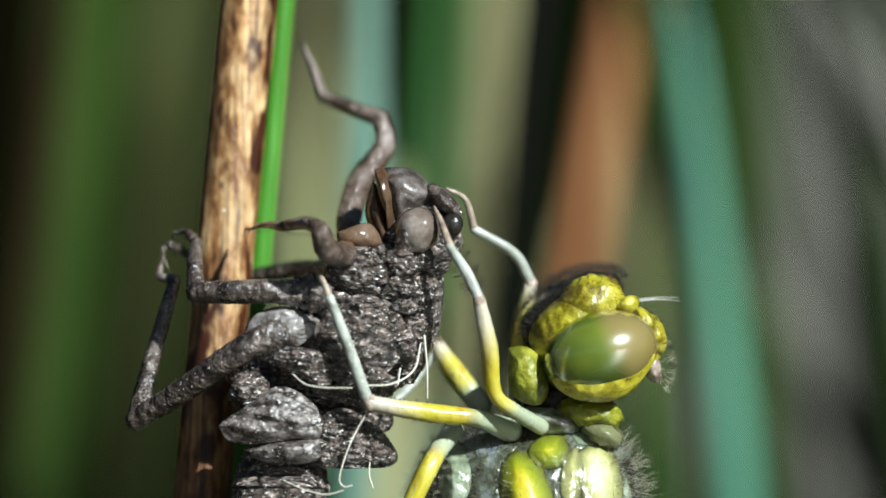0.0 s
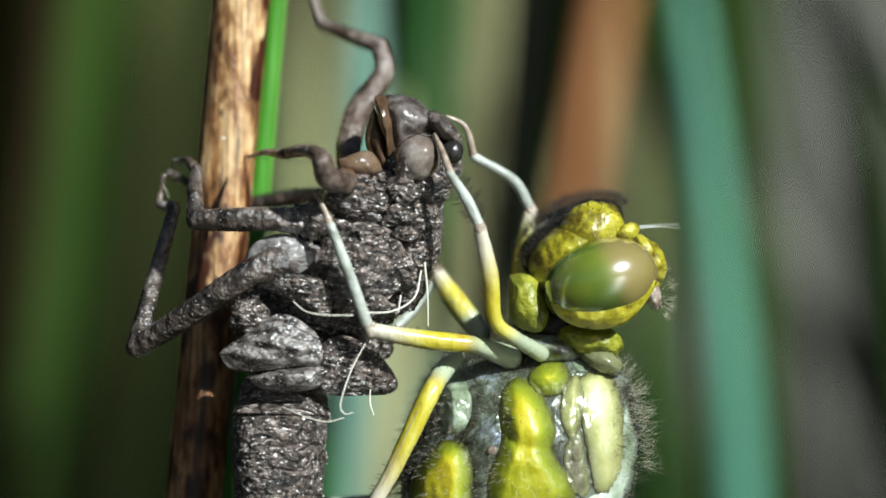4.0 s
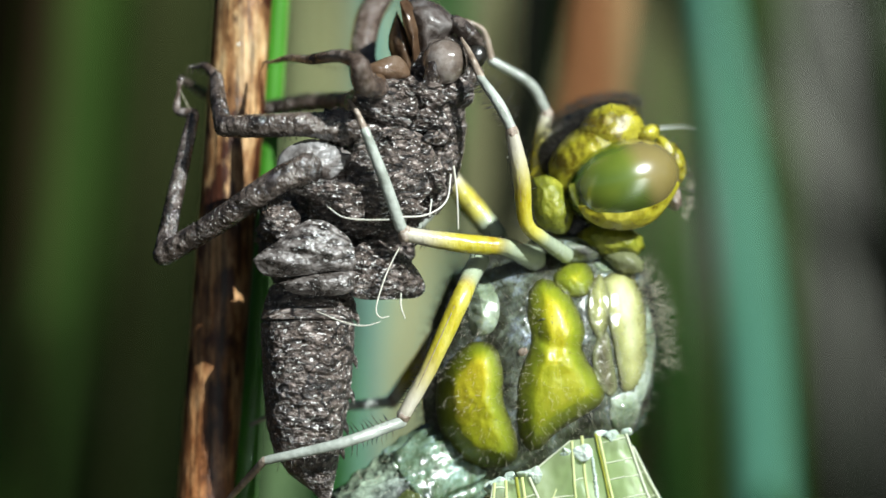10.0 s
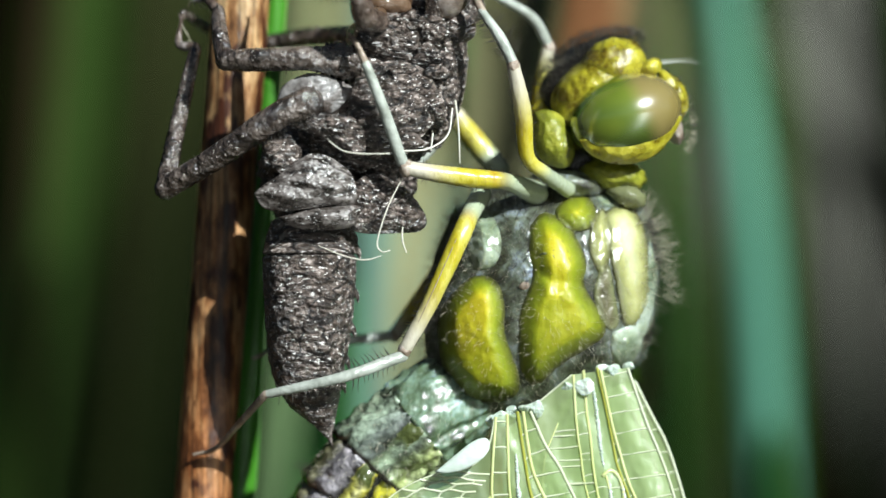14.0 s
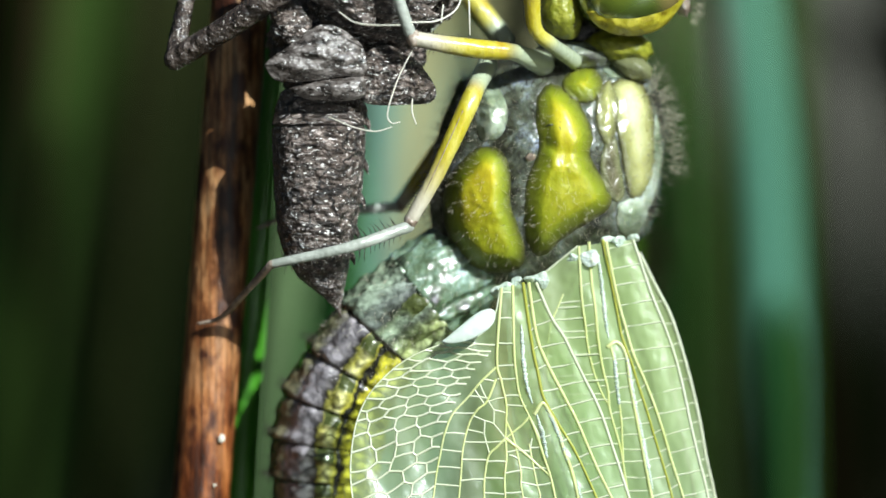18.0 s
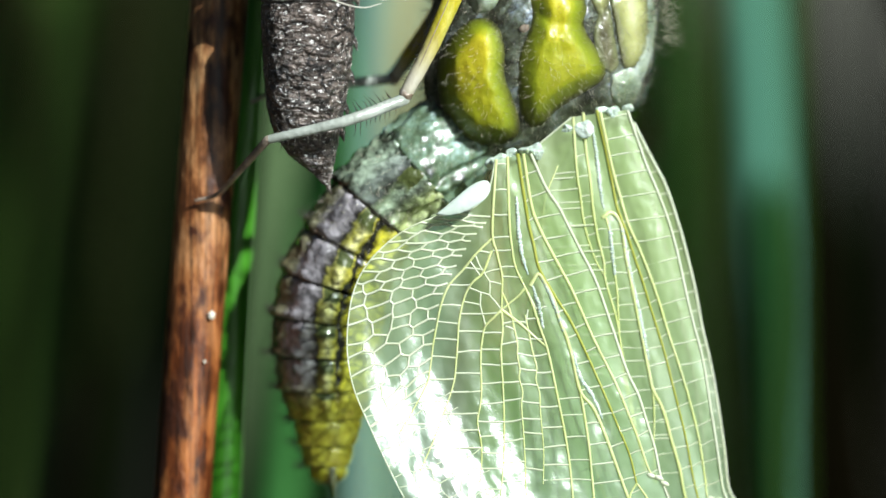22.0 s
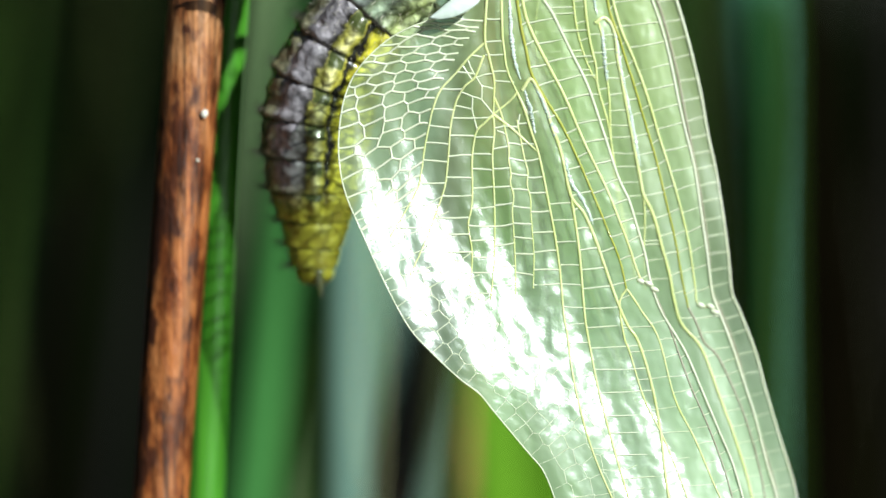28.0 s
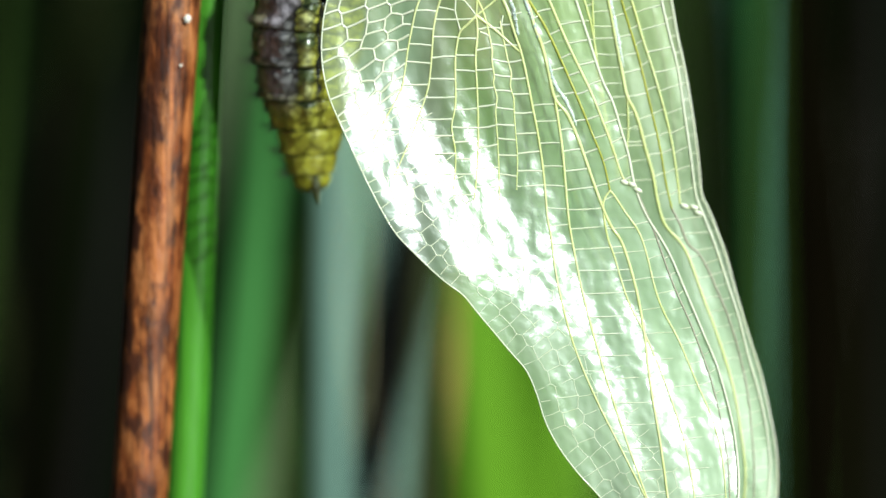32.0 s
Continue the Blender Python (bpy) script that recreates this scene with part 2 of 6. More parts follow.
MAT["yellow"] = material("yellow_skin", [(0.36, (0.13, 0.095, 0.006)), (0.46, (0.33, 0.295, 0.013)), (0.64, (0.55, 0.50, 0.06))], scale=640, rough=0.3, bump=0.9, bump_scale=1300, relief=0.0003, coat=0.5, soft=0.4, detail=6.0)
MAT["cheek"] = material("olive_cheek_skin", [(0.34, (0.09, 0.095, 0.008)), (0.5, (0.19, 0.205, 0.012)), (0.68, (0.36, 0.36, 0.04))], scale=900, rough=0.4, bump=0.9, bump_scale=1600, coat=0.3, soft=0.3, detail=6.0)
MAT["thigh"] = material("thigh_skin", [(0.3, (0.22, 0.15, 0.01)), (0.48, (0.46, 0.39, 0.02)), (0.7, (0.58, 0.55, 0.14))], scale=520, rough=0.26, bump=0.3, bump_scale=2600, coat=0.5, stretch=(1, 1, 0.5), spots=(420, 0.60, 0.72, (0.34, 0.18, 0.02)),
                        ends=((0.36, 0.41, 0.28), (0.50, 0.46, 0.36)))
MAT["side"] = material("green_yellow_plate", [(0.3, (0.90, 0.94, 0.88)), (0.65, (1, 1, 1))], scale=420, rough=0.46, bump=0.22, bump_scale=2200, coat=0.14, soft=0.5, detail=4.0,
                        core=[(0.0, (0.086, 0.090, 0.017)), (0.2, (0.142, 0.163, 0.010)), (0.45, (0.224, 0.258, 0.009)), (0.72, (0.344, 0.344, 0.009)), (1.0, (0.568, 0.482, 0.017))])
# the palest, bluish stop paints in the glints on the wet membrane
MAT["thorax"] = material("thorax_membrane", [(0.36, (0.024, 0.024, 0.018)), (0.46, (0.082, 0.089, 0.059)), (0.56, (0.163, 0.189, 0.141)), (0.68, (0.354, 0.407, 0.478))], scale=620, rough=0.16, bump=0.9, bump_scale=1000, coat=1.0, soft=0.5, detail=6.0)
MAT["pale"] = material("pale_green_skin", [(0.3, (0.112, 0.144, 0.080)), (0.48, (0.272, 0.328, 0.224)), (0.66, (0.496, 0.552, 0.448))], scale=700, rough=0.14, bump=0.5, bump_scale=1500, coat=1.0, soft=0.6)
MAT["crinkle"] = material("crinkled_base_skin", [(0.34, (0.030, 0.041, 0.028)), (0.46, (0.117, 0.167, 0.096)), (0.58, (0.234, 0.334, 0.244)), (0.72, (0.606, 0.754, 0.731))], scale=700, rough=0.12, bump=1.0, bump_scale=560, coat=1.0, soft=0.5, detail=7.0, stretch=(1.7, 1, 0.8), translucent=0.2)
MAT["glass_skin"] = material("glassy_green_skin", [(0.3, (0.328, 0.410, 0.328)), (0.7, (0.590, 0.656, 0.590))], scale=500, rough=0.12, bump=0.5, bump_scale=900, coat=1.0, soft=0.2)
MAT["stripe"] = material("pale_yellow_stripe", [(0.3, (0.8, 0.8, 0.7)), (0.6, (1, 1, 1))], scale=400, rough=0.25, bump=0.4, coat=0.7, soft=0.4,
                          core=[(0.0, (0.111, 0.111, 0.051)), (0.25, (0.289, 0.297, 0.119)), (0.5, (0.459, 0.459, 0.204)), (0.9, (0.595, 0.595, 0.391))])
MAT["tibia"] = material("pale_shin", [(0.3, (0.28, 0.30, 0.25)), (0.7, (0.55, 0.58, 0.52))], scale=900, rough=0.26, bump=0.4, bump_scale=2500, coat=0.5, translucent=0.15)
MAT["joint"] = material("brown_joint", [(0.3, (0.12, 0.08, 0.05)), (0.55, (0.34, 0.27, 0.21)), (0.75, (0.6, 0.56, 0.5))], scale=1300, rough=0.22, bump=0.4, coat=0.6)
MAT["hair"] = material("dark_hair", [(0.3, (0.012, 0.010, 0.007)), (0.7, (0.04, 0.033, 0.022))], rough=0.35)
MAT["pale_hair"] = material("pale_hair", [(0.3, (0.30, 0.27, 0.18)), (0.7, (0.60, 0.56, 0.44))], rough=0.35)
MAT["vein"] = material("wing_vein", [(0.3, (0.76, 0.80, 0.32)), (0.7, (0.84, 0.86, 0.50))], rough=0.28, translucent=0.4, coat=0.4)
MAT["pale_vein"] = material("pale_wing_vein", [(0.3, (0.704, 0.739, 0.510)), (0.7, (0.774, 0.792, 0.651))], rough=0.28, translucent=0.3, coat=0.4)
MAT["olive_vein"] = material("olive_wing_vein", [(0.3, (0.440, 0.458, 0.053)), (0.7, (0.546, 0.546, 0.123))], rough=0.28, translucent=0.4, coat=0.4)
MAT["brown_vein"] = material("brown_wing_vein", [(0.3, (0.299, 0.264, 0.194)), (0.7, (0.440, 0.405, 0.317))], rough=0.28, translucent=0.2, coat=0.4)
MAT["reed_teal"] = material("teal_reed", [(0.3, (0.088, 0.246, 0.167)), (0.7, (0.220, 0.458, 0.334))], scale=60, rough=0.5, stretch=(1, 1, 0.15), spec=0.12, translucent=0.2)
MAT["reed_pale"] = material("pale_teal_reed", [(0.3, (0.11, 0.20, 0.15)), (0.7, (0.23, 0.36, 0.29))], scale=60, rough=0.7, stretch=(1, 1, 0.15), spec=0.05, translucent=0.2)
MAT["reed_rust"] = material("rust_reed", [(0.36, (0.22, 0.09, 0.035)), (0.62, (0.66, 0.31, 0.14))], scale=60, rough=0.8, stretch=(1, 1, 0.15), spec=0.05)
MAT["reed_green"] = material("green_reed", [(0.3, (0.016, 0.035, 0.007)), (0.7, (0.046, 0.081, 0.016))], scale=60, rough=0.8, stretch=(1, 1, 0.15), spec=0.02, translucent=0.2)
MAT["reed_sage"] = material("sage_reed", [(0.3, (0.12, 0.20, 0.08)), (0.7, (0.24, 0.35, 0.16))], scale=60, rough=0.8, stretch=(1, 1, 0.15), spec=0.02, translucent=0.2)
MAT["reed_tan"] = material("tan_reed", [(0.3, (0.20, 0.20, 0.095)), (0.7, (0.37, 0.35, 0.18))], scale=60, rough=0.8, stretch=(1, 1, 0.15), spec=0.02)
MAT["reed_mid"] = material("mid_green_reed", [(0.3, (0.04, 0.14, 0.03)), (0.7, (0.09, 0.27, 0.07))], scale=60, rough=0.7, stretch=(1, 1, 0.15), spec=0.05, translucent=0.2)
MAT["reed_umber"] = material("umber_reed", [(0.3, (0.020, 0.014, 0.007)), (0.7, (0.055, 0.038, 0.018))], scale=60, rough=0.8, stretch=(1, 1, 0.15), spec=0.02)
MAT["reed_deep"] = material("deep_green_reed", [(0.3, (0.013, 0.052, 0.013)), (0.7, (0.029, 0.098, 0.026))], scale=60, rough=0.7, stretch=(1, 1, 0.15), spec=0.05, translucent=0.2)
MAT["reed_lime"] = material("lime_reed", [(0.3, (0.07, 0.19, 0.008)), (0.7, (0.16, 0.34, 0.015))], scale=60, rough=0.5, stretch=(1, 1, 0.15), spec=0.12, translucent=0.2)
MAT["reed_olive"] = material("olive_reed", [(0.3, (0.022, 0.030, 0.008)), (0.7, (0.060, 0.068, 0.020))], scale=60, rough=0.6, stretch=(1, 1, 0.15), spec=0.12)
MAT["reed_straw"] = material("straw_reed", [(0.3, (0.065, 0.065, 0.054)), (0.7, (0.155, 0.15, 0.126))], scale=60, rough=0.8, stretch=(1, 1, 0.15), spec=0.05)
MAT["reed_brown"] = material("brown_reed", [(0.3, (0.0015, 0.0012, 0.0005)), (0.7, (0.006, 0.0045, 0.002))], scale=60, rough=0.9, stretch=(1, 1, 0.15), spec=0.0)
# shade on these reeds is put into the near-black colour
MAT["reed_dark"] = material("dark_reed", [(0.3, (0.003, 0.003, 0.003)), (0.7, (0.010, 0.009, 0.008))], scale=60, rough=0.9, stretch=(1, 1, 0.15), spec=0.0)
MAT["ground"] = material("wet_mud", [(0.3, (0.02, 0.018, 0.010)), (0.7, (0.06, 0.05, 0.03))], scale=30, rough=0.5, bump=0.4)
# near-black: the gloom deep in the reed bed is put into its colour
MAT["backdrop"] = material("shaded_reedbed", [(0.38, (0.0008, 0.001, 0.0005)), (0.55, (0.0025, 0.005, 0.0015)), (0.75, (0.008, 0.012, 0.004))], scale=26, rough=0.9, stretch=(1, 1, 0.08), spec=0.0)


def eye_material():
    m = material("compound_eye", [(0.35, (0.035, 0.065, 0.004)), (0.5, (0.09, 0.14, 0.008)), (0.65, (0.18, 0.22, 0.02))], scale=260, rough=0.22, coat=1.0, detail=1.5, spec=1.0)
    nt = m.node_tree
    nt.nodes["Principled BSDF"].inputs["Coat IOR"].default_value = 2.0
    nt.nodes["Principled BSDF"].inputs["Coat Roughness"].default_value = 0.17
    n, link = nt.nodes, nt.links.new
    b = n["Principled BSDF"]
    base = b.inputs["Base Color"].links[0].from_socket
    tc = n.new("ShaderNodeTexCoord")
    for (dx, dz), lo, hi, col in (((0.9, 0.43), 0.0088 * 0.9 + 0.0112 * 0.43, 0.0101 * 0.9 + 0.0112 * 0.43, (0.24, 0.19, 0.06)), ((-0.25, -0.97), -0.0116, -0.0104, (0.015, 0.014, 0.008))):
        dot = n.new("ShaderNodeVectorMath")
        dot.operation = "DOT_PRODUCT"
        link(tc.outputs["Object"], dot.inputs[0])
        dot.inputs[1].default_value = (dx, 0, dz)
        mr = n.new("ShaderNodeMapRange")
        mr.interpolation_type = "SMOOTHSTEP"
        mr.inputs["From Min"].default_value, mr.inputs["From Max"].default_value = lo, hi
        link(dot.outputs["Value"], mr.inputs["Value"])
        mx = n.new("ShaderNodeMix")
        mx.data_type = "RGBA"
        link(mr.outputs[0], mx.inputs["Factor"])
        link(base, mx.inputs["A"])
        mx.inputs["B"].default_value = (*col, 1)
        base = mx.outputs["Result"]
    link(base, b.inputs["Base Color"])
    return m


def ring_material(name, stops):
    """Abdomen skin: its colours follow the position across and along each ring."""
    m = bpy.data.materials.new(name)
    m.use_nodes = True
    nt = m.node_tree
    n, link = nt.nodes, nt.links.new
    b = n["Principled BSDF"]
    tc = n.new("ShaderNodeTexCoord")
    nz = n.new("ShaderNodeTexNoise")
    nz.inputs["Scale"].default_value, nz.inputs["Detail"].default_value = 1500, 6.0
    link(tc.outputs["Object"], nz.inputs["Vector"])

    def attr(name):
        a = n.new("ShaderNodeAttribute")
        a.attribute_name = name
        return a.outputs["Fac"]

    def math_(op, x, y, z=None):
        q = n.new("ShaderNodeMath")
        q.operation = op
        for i, v in enumerate((x, y, z)):
            if v is None:
                continue
            if isinstance(v, (int, float)):
                q.inputs[i].default_value = v
            else:
                link(v, q.inputs[i])
        return q.outputs[0]

    wob = math_("MULTIPLY_ADD", nz.outputs["Fac"], 0.34, -0.17)
    across = math_("ADD", attr("across"), wob)
    ramp = n.new("ShaderNodeValToRGB")
    el = ramp.color_ramp.elements
    while len(el) < len(stops):
        el.new(0.5)
    for e, (p, c) in zip(el, stops):
        e.position, e.color = p, (*c, 1)
    link(math_("MULTIPLY_ADD", across, 0.5, 0.5), ramp.inputs["Fac"])
    blot = n.new("ShaderNodeTexNoise")
    blot.inputs["Scale"].default_value, blot.inputs["Detail"].default_value = 2100, 5.0
    link(tc.outputs["Object"], blot.inputs["Vector"])
    dim = n.new("ShaderNodeMapRange")
    dim.inputs["From Min"].default_value, dim.inputs["From Max"].default_value = 0.36, 0.62
    dim.inputs["To Min"].default_value, dim.inputs["To Max"].default_value = 0.45, 1.3
    link(blot.outputs["Fac"], dim.inputs["Value"])
    mot = n.new("ShaderNodeHueSaturation")
    link(dim.outputs[0], mot.inputs["Value"])
    link(ramp.outputs[0], mot.inputs["Color"])
    tail = n.new("ShaderNodeValToRGB")
    el = tail.color_ramp.elements
    for e, (p, c) in zip((el[0], el.new(0.45), el.new(0.6), el[-1]), ((0.25, (0.17, 0.11, 0.02)), (0.42, (0.36, 0.31, 0.03)), (0.6, (0.46, 0.42, 0.04)), (0.8, (0.60, 0.56, 0.14)))):
        e.position, e.color = p, (*c, 1)
    link(nz.outputs["Fac"], tail.inputs["Fac"])
    mx = n.new("ShaderNodeMix")
    mx.data_type = "RGBA"
    mr = n.new("ShaderNodeMapRange")
    mr.inputs["From Min"].default_value, mr.inputs["From Max"].default_value = 0.66, 0.76
    link(attr("level"), mr.inputs["Value"])
    link(mr.outputs[0], mx.inputs["Factor"])
    link(mot.outputs[0], mx.inputs["A"])
    link(tail.outputs[0], mx.inputs["B"])
    pk = n.new("ShaderNodeMapRange")
    pk.inputs["From Min"].default_value, pk.inputs["From Max"].default_value = 0.48, 0.30
    pk.interpolation_type = "SMOOTHSTEP"
    link(math_("ADD", attr("along"), math_("MULTIPLY", wob, 0.8)), pk.inputs["Value"])
    zone = math_("MULTIPLY", math_("LESS_THAN", math_("ABSOLUTE", math_("ADD", across, 0.02), 0.0), 0.17), pk.outputs[0])
    zone = math_("MULTIPLY", zone, math_("LESS_THAN", attr("level"), 0.72))
    pm = n.new("ShaderNodeMix")
    pm.data_type = "RGBA"
    link(zone, pm.inputs["Factor"])
    link(mx.outputs["Result"], pm.inputs["A"])
    pm.inputs["B"].default_value = (0.07, 0.085, 0.022, 1)
    mx = pm
    seam = n.new("ShaderNodeMix")
    seam.data_type = "RGBA"
    ms = n.new("ShaderNodeMapRange")
    ms.inputs["From Min"].default_value, ms.inputs["From Max"].default_value = 0.90, 0.97
    link(attr("along"), ms.inputs["Value"])
    link(ms.outputs[0], seam.inputs["Factor"])
    link(mx.outputs["Result"], seam.inputs["A"])
    seam.inputs["B"].default_value = (0.02, 0.016, 0.01, 1)
    link(seam.outputs["Result"], b.inputs["Base Color"])
    b.inputs["Roughness"].default_value = 0.26
    b.inputs["Coat Weight"].default_value = 0.9
    b.inputs["Coat Roughness"].default_value = 0.15
    n3 = n.new("ShaderNodeTexNoise")
    n3.inputs["Scale"].default_value, n3.inputs["Detail"].default_value = 1500, 8.0
    link(tc.outputs["Object"], n3.inputs["Vector"])
    bp = n.new("ShaderNodeBump")
    bp.inputs["Strength"].default_value, bp.inputs["Distance"].default_value = 1.0, 0.0003
    link(n3.outputs["Fac"], bp.inputs["Height"])
    link(bp.outputs[0], b.inputs["Normal"])
    return m


MAT["abd_black"] = material("black_skin", [(0.3, (0.008, 0.007, 0.006)), (0.7, (0.03, 0.027, 0.022))], scale=900, rough=0.25, bump=0.3, coat=0.3)
MAT["pearl"] = material("pearly_husk_skin", [(0.36, (0.042, 0.028, 0.021)), (0.50, (0.119, 0.098, 0.087)), (0.66, (0.294, 0.273, 0.259))], scale=620, rough=0.28, bump=0.6, bump_scale=1600, coat=0.5, translucent=0.15, detail=4.0)
MAT["milk"] = material("milky_flap", [(0.3, (0.70, 0.80, 0.70)), (0.7, (0.84, 0.90, 0.84))], scale=900, rough=0.25, bump=0.2, coat=0.6, translucent=0.3)
MAT["band"] = material("brown_band", [(0.3, (0.05, 0.045, 0.02)), (0.55, (0.16, 0.15, 0.08)), (0.75, (0.34, 0.34, 0.22))], scale=700, rough=0.25, bump=0.5, bump_scale=1800, coat=0.6, rim=(0.02, 0.3, (0.16, 0.17, 0.08)))
MAT["eye"] = eye_material()
MAT["ring"] = ring_material("abdomen_skin", [(0.0, (0.24, 0.22, 0.11)), (0.10, (0.19, 0.18, 0.11)), (0.14, (0.34, 0.31, 0.33)), (0.33, (0.25, 0.23, 0.245)), (0.385, (0.05, 0.045, 0.035)), (0.42, (0.52, 0.49, 0.09)), (0.50, (0.84, 0.80, 0.38)), (0.575, (0.60, 0.55, 0.07)), (0.60, (0.016, 0.014, 0.012)), (0.635, (0.016, 0.014, 0.012)), (0.67, (0.66, 0.60, 0.04)), (0.9, (0.80, 0.75, 0.14))])
MAT["pale_ring"] = ring_material("pale_abdomen_skin", [(0.0, (0.252, 0.312, 0.208)), (0.14, (0.312, 0.386, 0.282)), (0.30, (0.238, 0.275, 0.238)), (0.40, (0.074, 0.082, 0.068)), (0.46, (0.208, 0.261, 0.149)), (0.55, (0.342, 0.424, 0.297)), (0.62, (0.089, 0.104, 0.068)), (0.68, (0.223, 0.267, 0.134)), (0.8, (0.342, 0.386, 0.149)), (0.95, (0.386, 0.446, 0.267))])


def membrane_material(name, clear):
    m = bpy.data.materials.new(name)
    m.use_nodes = True
    nt = m.node_tree
    n, link = nt.nodes, nt.links.new
    n.remove(n["Principled BSDF"])
    tc = n.new("ShaderNodeTexCoord")
    nz = n.new("ShaderNodeTexNoise")
    nz.inputs["Scale"].default_value, nz.inputs["Detail"].default_value = 420, 4.0
    link(tc.outputs["Object"], nz.inputs["Vector"])
    ramp = n.new("ShaderNodeValToRGB")
    el = ramp.color_ramp.elements
    el[0].position, el[0].color = 0.35, (0.44, 0.58, 0.36, 1)
    el[1].position, el[1].color = 0.7, (0.60, 0.74, 0.50, 1)
    link(nz.outputs["Fac"], ramp.inputs["Fac"])
    bp = n.new("ShaderNodeBump")
    bp.inputs["Strength"].default_value, bp.inputs["Distance"].default_value = 0.22, 0.0003
    nb = n.new("ShaderNodeTexVoronoi")
    nb.feature = "SMOOTH_F1"
    nb.inputs["Scale"].default_value = 1250
    link(tc.outputs["Object"], nb.inputs["Vector"])
    nf = n.new("ShaderNodeTexNoise")
    nf.inputs["Scale"].default_value, nf.inputs["Detail"].default_value = 5200, 5.0
    link(tc.outputs["Object"], nf.inputs["Vector"])
    nh = n.new("ShaderNodeMath")
    nh.operation = "MULTIPLY_ADD"
    link(nf.outputs["Fac"], nh.inputs[0])
    nh.inputs[1].default_value = 0.22
    link(nb.outputs["Distance"], nh.inputs[2])
    link(nh.outputs[0], bp.inputs["Height"])
    df = n.new("ShaderNodeBsdfDiffuse")
    tl = n.new("ShaderNodeBsdfTranslucent")
    tr = n.new("ShaderNodeBsdfTransparent")
    gl = n.new("ShaderNodeBsdfGlossy")
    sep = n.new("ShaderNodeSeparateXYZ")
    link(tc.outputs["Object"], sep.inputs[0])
    root = n.new("ShaderNodeMapRange")
    root.interpolation_type = "SMOOTHSTEP"
    root.inputs["From Min"].default_value, root.inputs["From Max"].default_value = -0.024, -0.006
    link(sep.outputs["Z"], root.inputs["Value"])
    tint = n.new("ShaderNodeMix")
    tint.data_type = "RGBA"
    link(root.outputs[0], tint.inputs["Factor"])
    link(ramp.outputs[0], tint.inputs["A"])
    tint.inputs["B"].default_value = (0.52, 0.65, 0.29, 1)
    link(tint.outputs["Result"], df.inputs["Color"])
    link(tint.outputs["Result"], tl.inputs["Color"])
    tr.inputs["Color"].default_value = (0.86, 0.94, 0.84, 1)
    gl.inputs["Color"].default_value = (0.95, 1.0, 0.97, 1)
    gl.inputs["Roughness"].default_value = 0.28
    link(bp.outputs[0], gl.inputs["Normal"])

    def mixed(f, x, y):
        q = n.new("ShaderNodeMixShader")
        if isinstance(f, float):
            q.inputs["Fac"].default_value = f
        else:
            link(f, q.inputs["Fac"])
        link(x, q.inputs[1])
        link(y, q.inputs[2])
        return q.outputs[0]

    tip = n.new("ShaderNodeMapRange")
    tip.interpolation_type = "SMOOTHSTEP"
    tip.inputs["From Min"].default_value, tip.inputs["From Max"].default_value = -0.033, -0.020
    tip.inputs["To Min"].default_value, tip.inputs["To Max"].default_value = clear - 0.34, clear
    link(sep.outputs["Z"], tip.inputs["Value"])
    near = n.new("ShaderNodeMapRange")
    near.inputs["From Min"].default_value, near.inputs["From Max"].default_value = -0.013, -0.005
    near.inputs["To Min"].default_value, near.inputs["To Max"].default_value = 0.0, -0.06
    link(sep.outputs["Z"], near.inputs["Value"])
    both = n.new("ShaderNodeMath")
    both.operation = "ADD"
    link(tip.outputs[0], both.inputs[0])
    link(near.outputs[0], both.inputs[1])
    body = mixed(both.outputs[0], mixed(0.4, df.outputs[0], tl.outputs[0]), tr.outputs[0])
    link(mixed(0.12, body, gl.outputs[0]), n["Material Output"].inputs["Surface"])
    return m


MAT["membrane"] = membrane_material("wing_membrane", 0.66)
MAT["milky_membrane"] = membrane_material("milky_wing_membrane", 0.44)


# ---- builders ----
def thing(name, label, category, group="", kind=""):
    return tagged(new(name), label, category, group, kind)


def finish(name, bm, mat, smooth=True):
    me = bpy.data.meshes.new(name)
    bmesh.ops.recalc_face_normals(bm, faces=bm.faces)
    bm.to_mesh(me)
    bm.free()
    me.materials.append(MAT[mat])
    me.polygons.foreach_set("use_smooth", [smooth] * len(me.polygons))
    return me


def part(name, bm, mat, parent, label="", smooth=True):
    ob = new(name, finish(name, bm, mat, smooth))
    ob.parent = parent
    return tagged(ob, label)


def curve_points(pts, k=6):
    """Points along a smooth line through pts (tuples of any length)."""
    p = [np.array(q, float) for q in pts]
    p = [2 * p[0] - p[1]] + p + [2 * p[-1] - p[-2]]
    out = []
    for i in range(1, len(p) - 2):
        for j in range(k):
            t = j / k
            a, b, c, d = p[i - 1:i + 3]
            out.append(0.5 * (2 * b + (c - a) * t + (2 * a - 5 * b + 4 * c - d) * t * t + (3 * b - a - 3 * c + d) * t ** 3))
    out.append(p[-2])
    return out


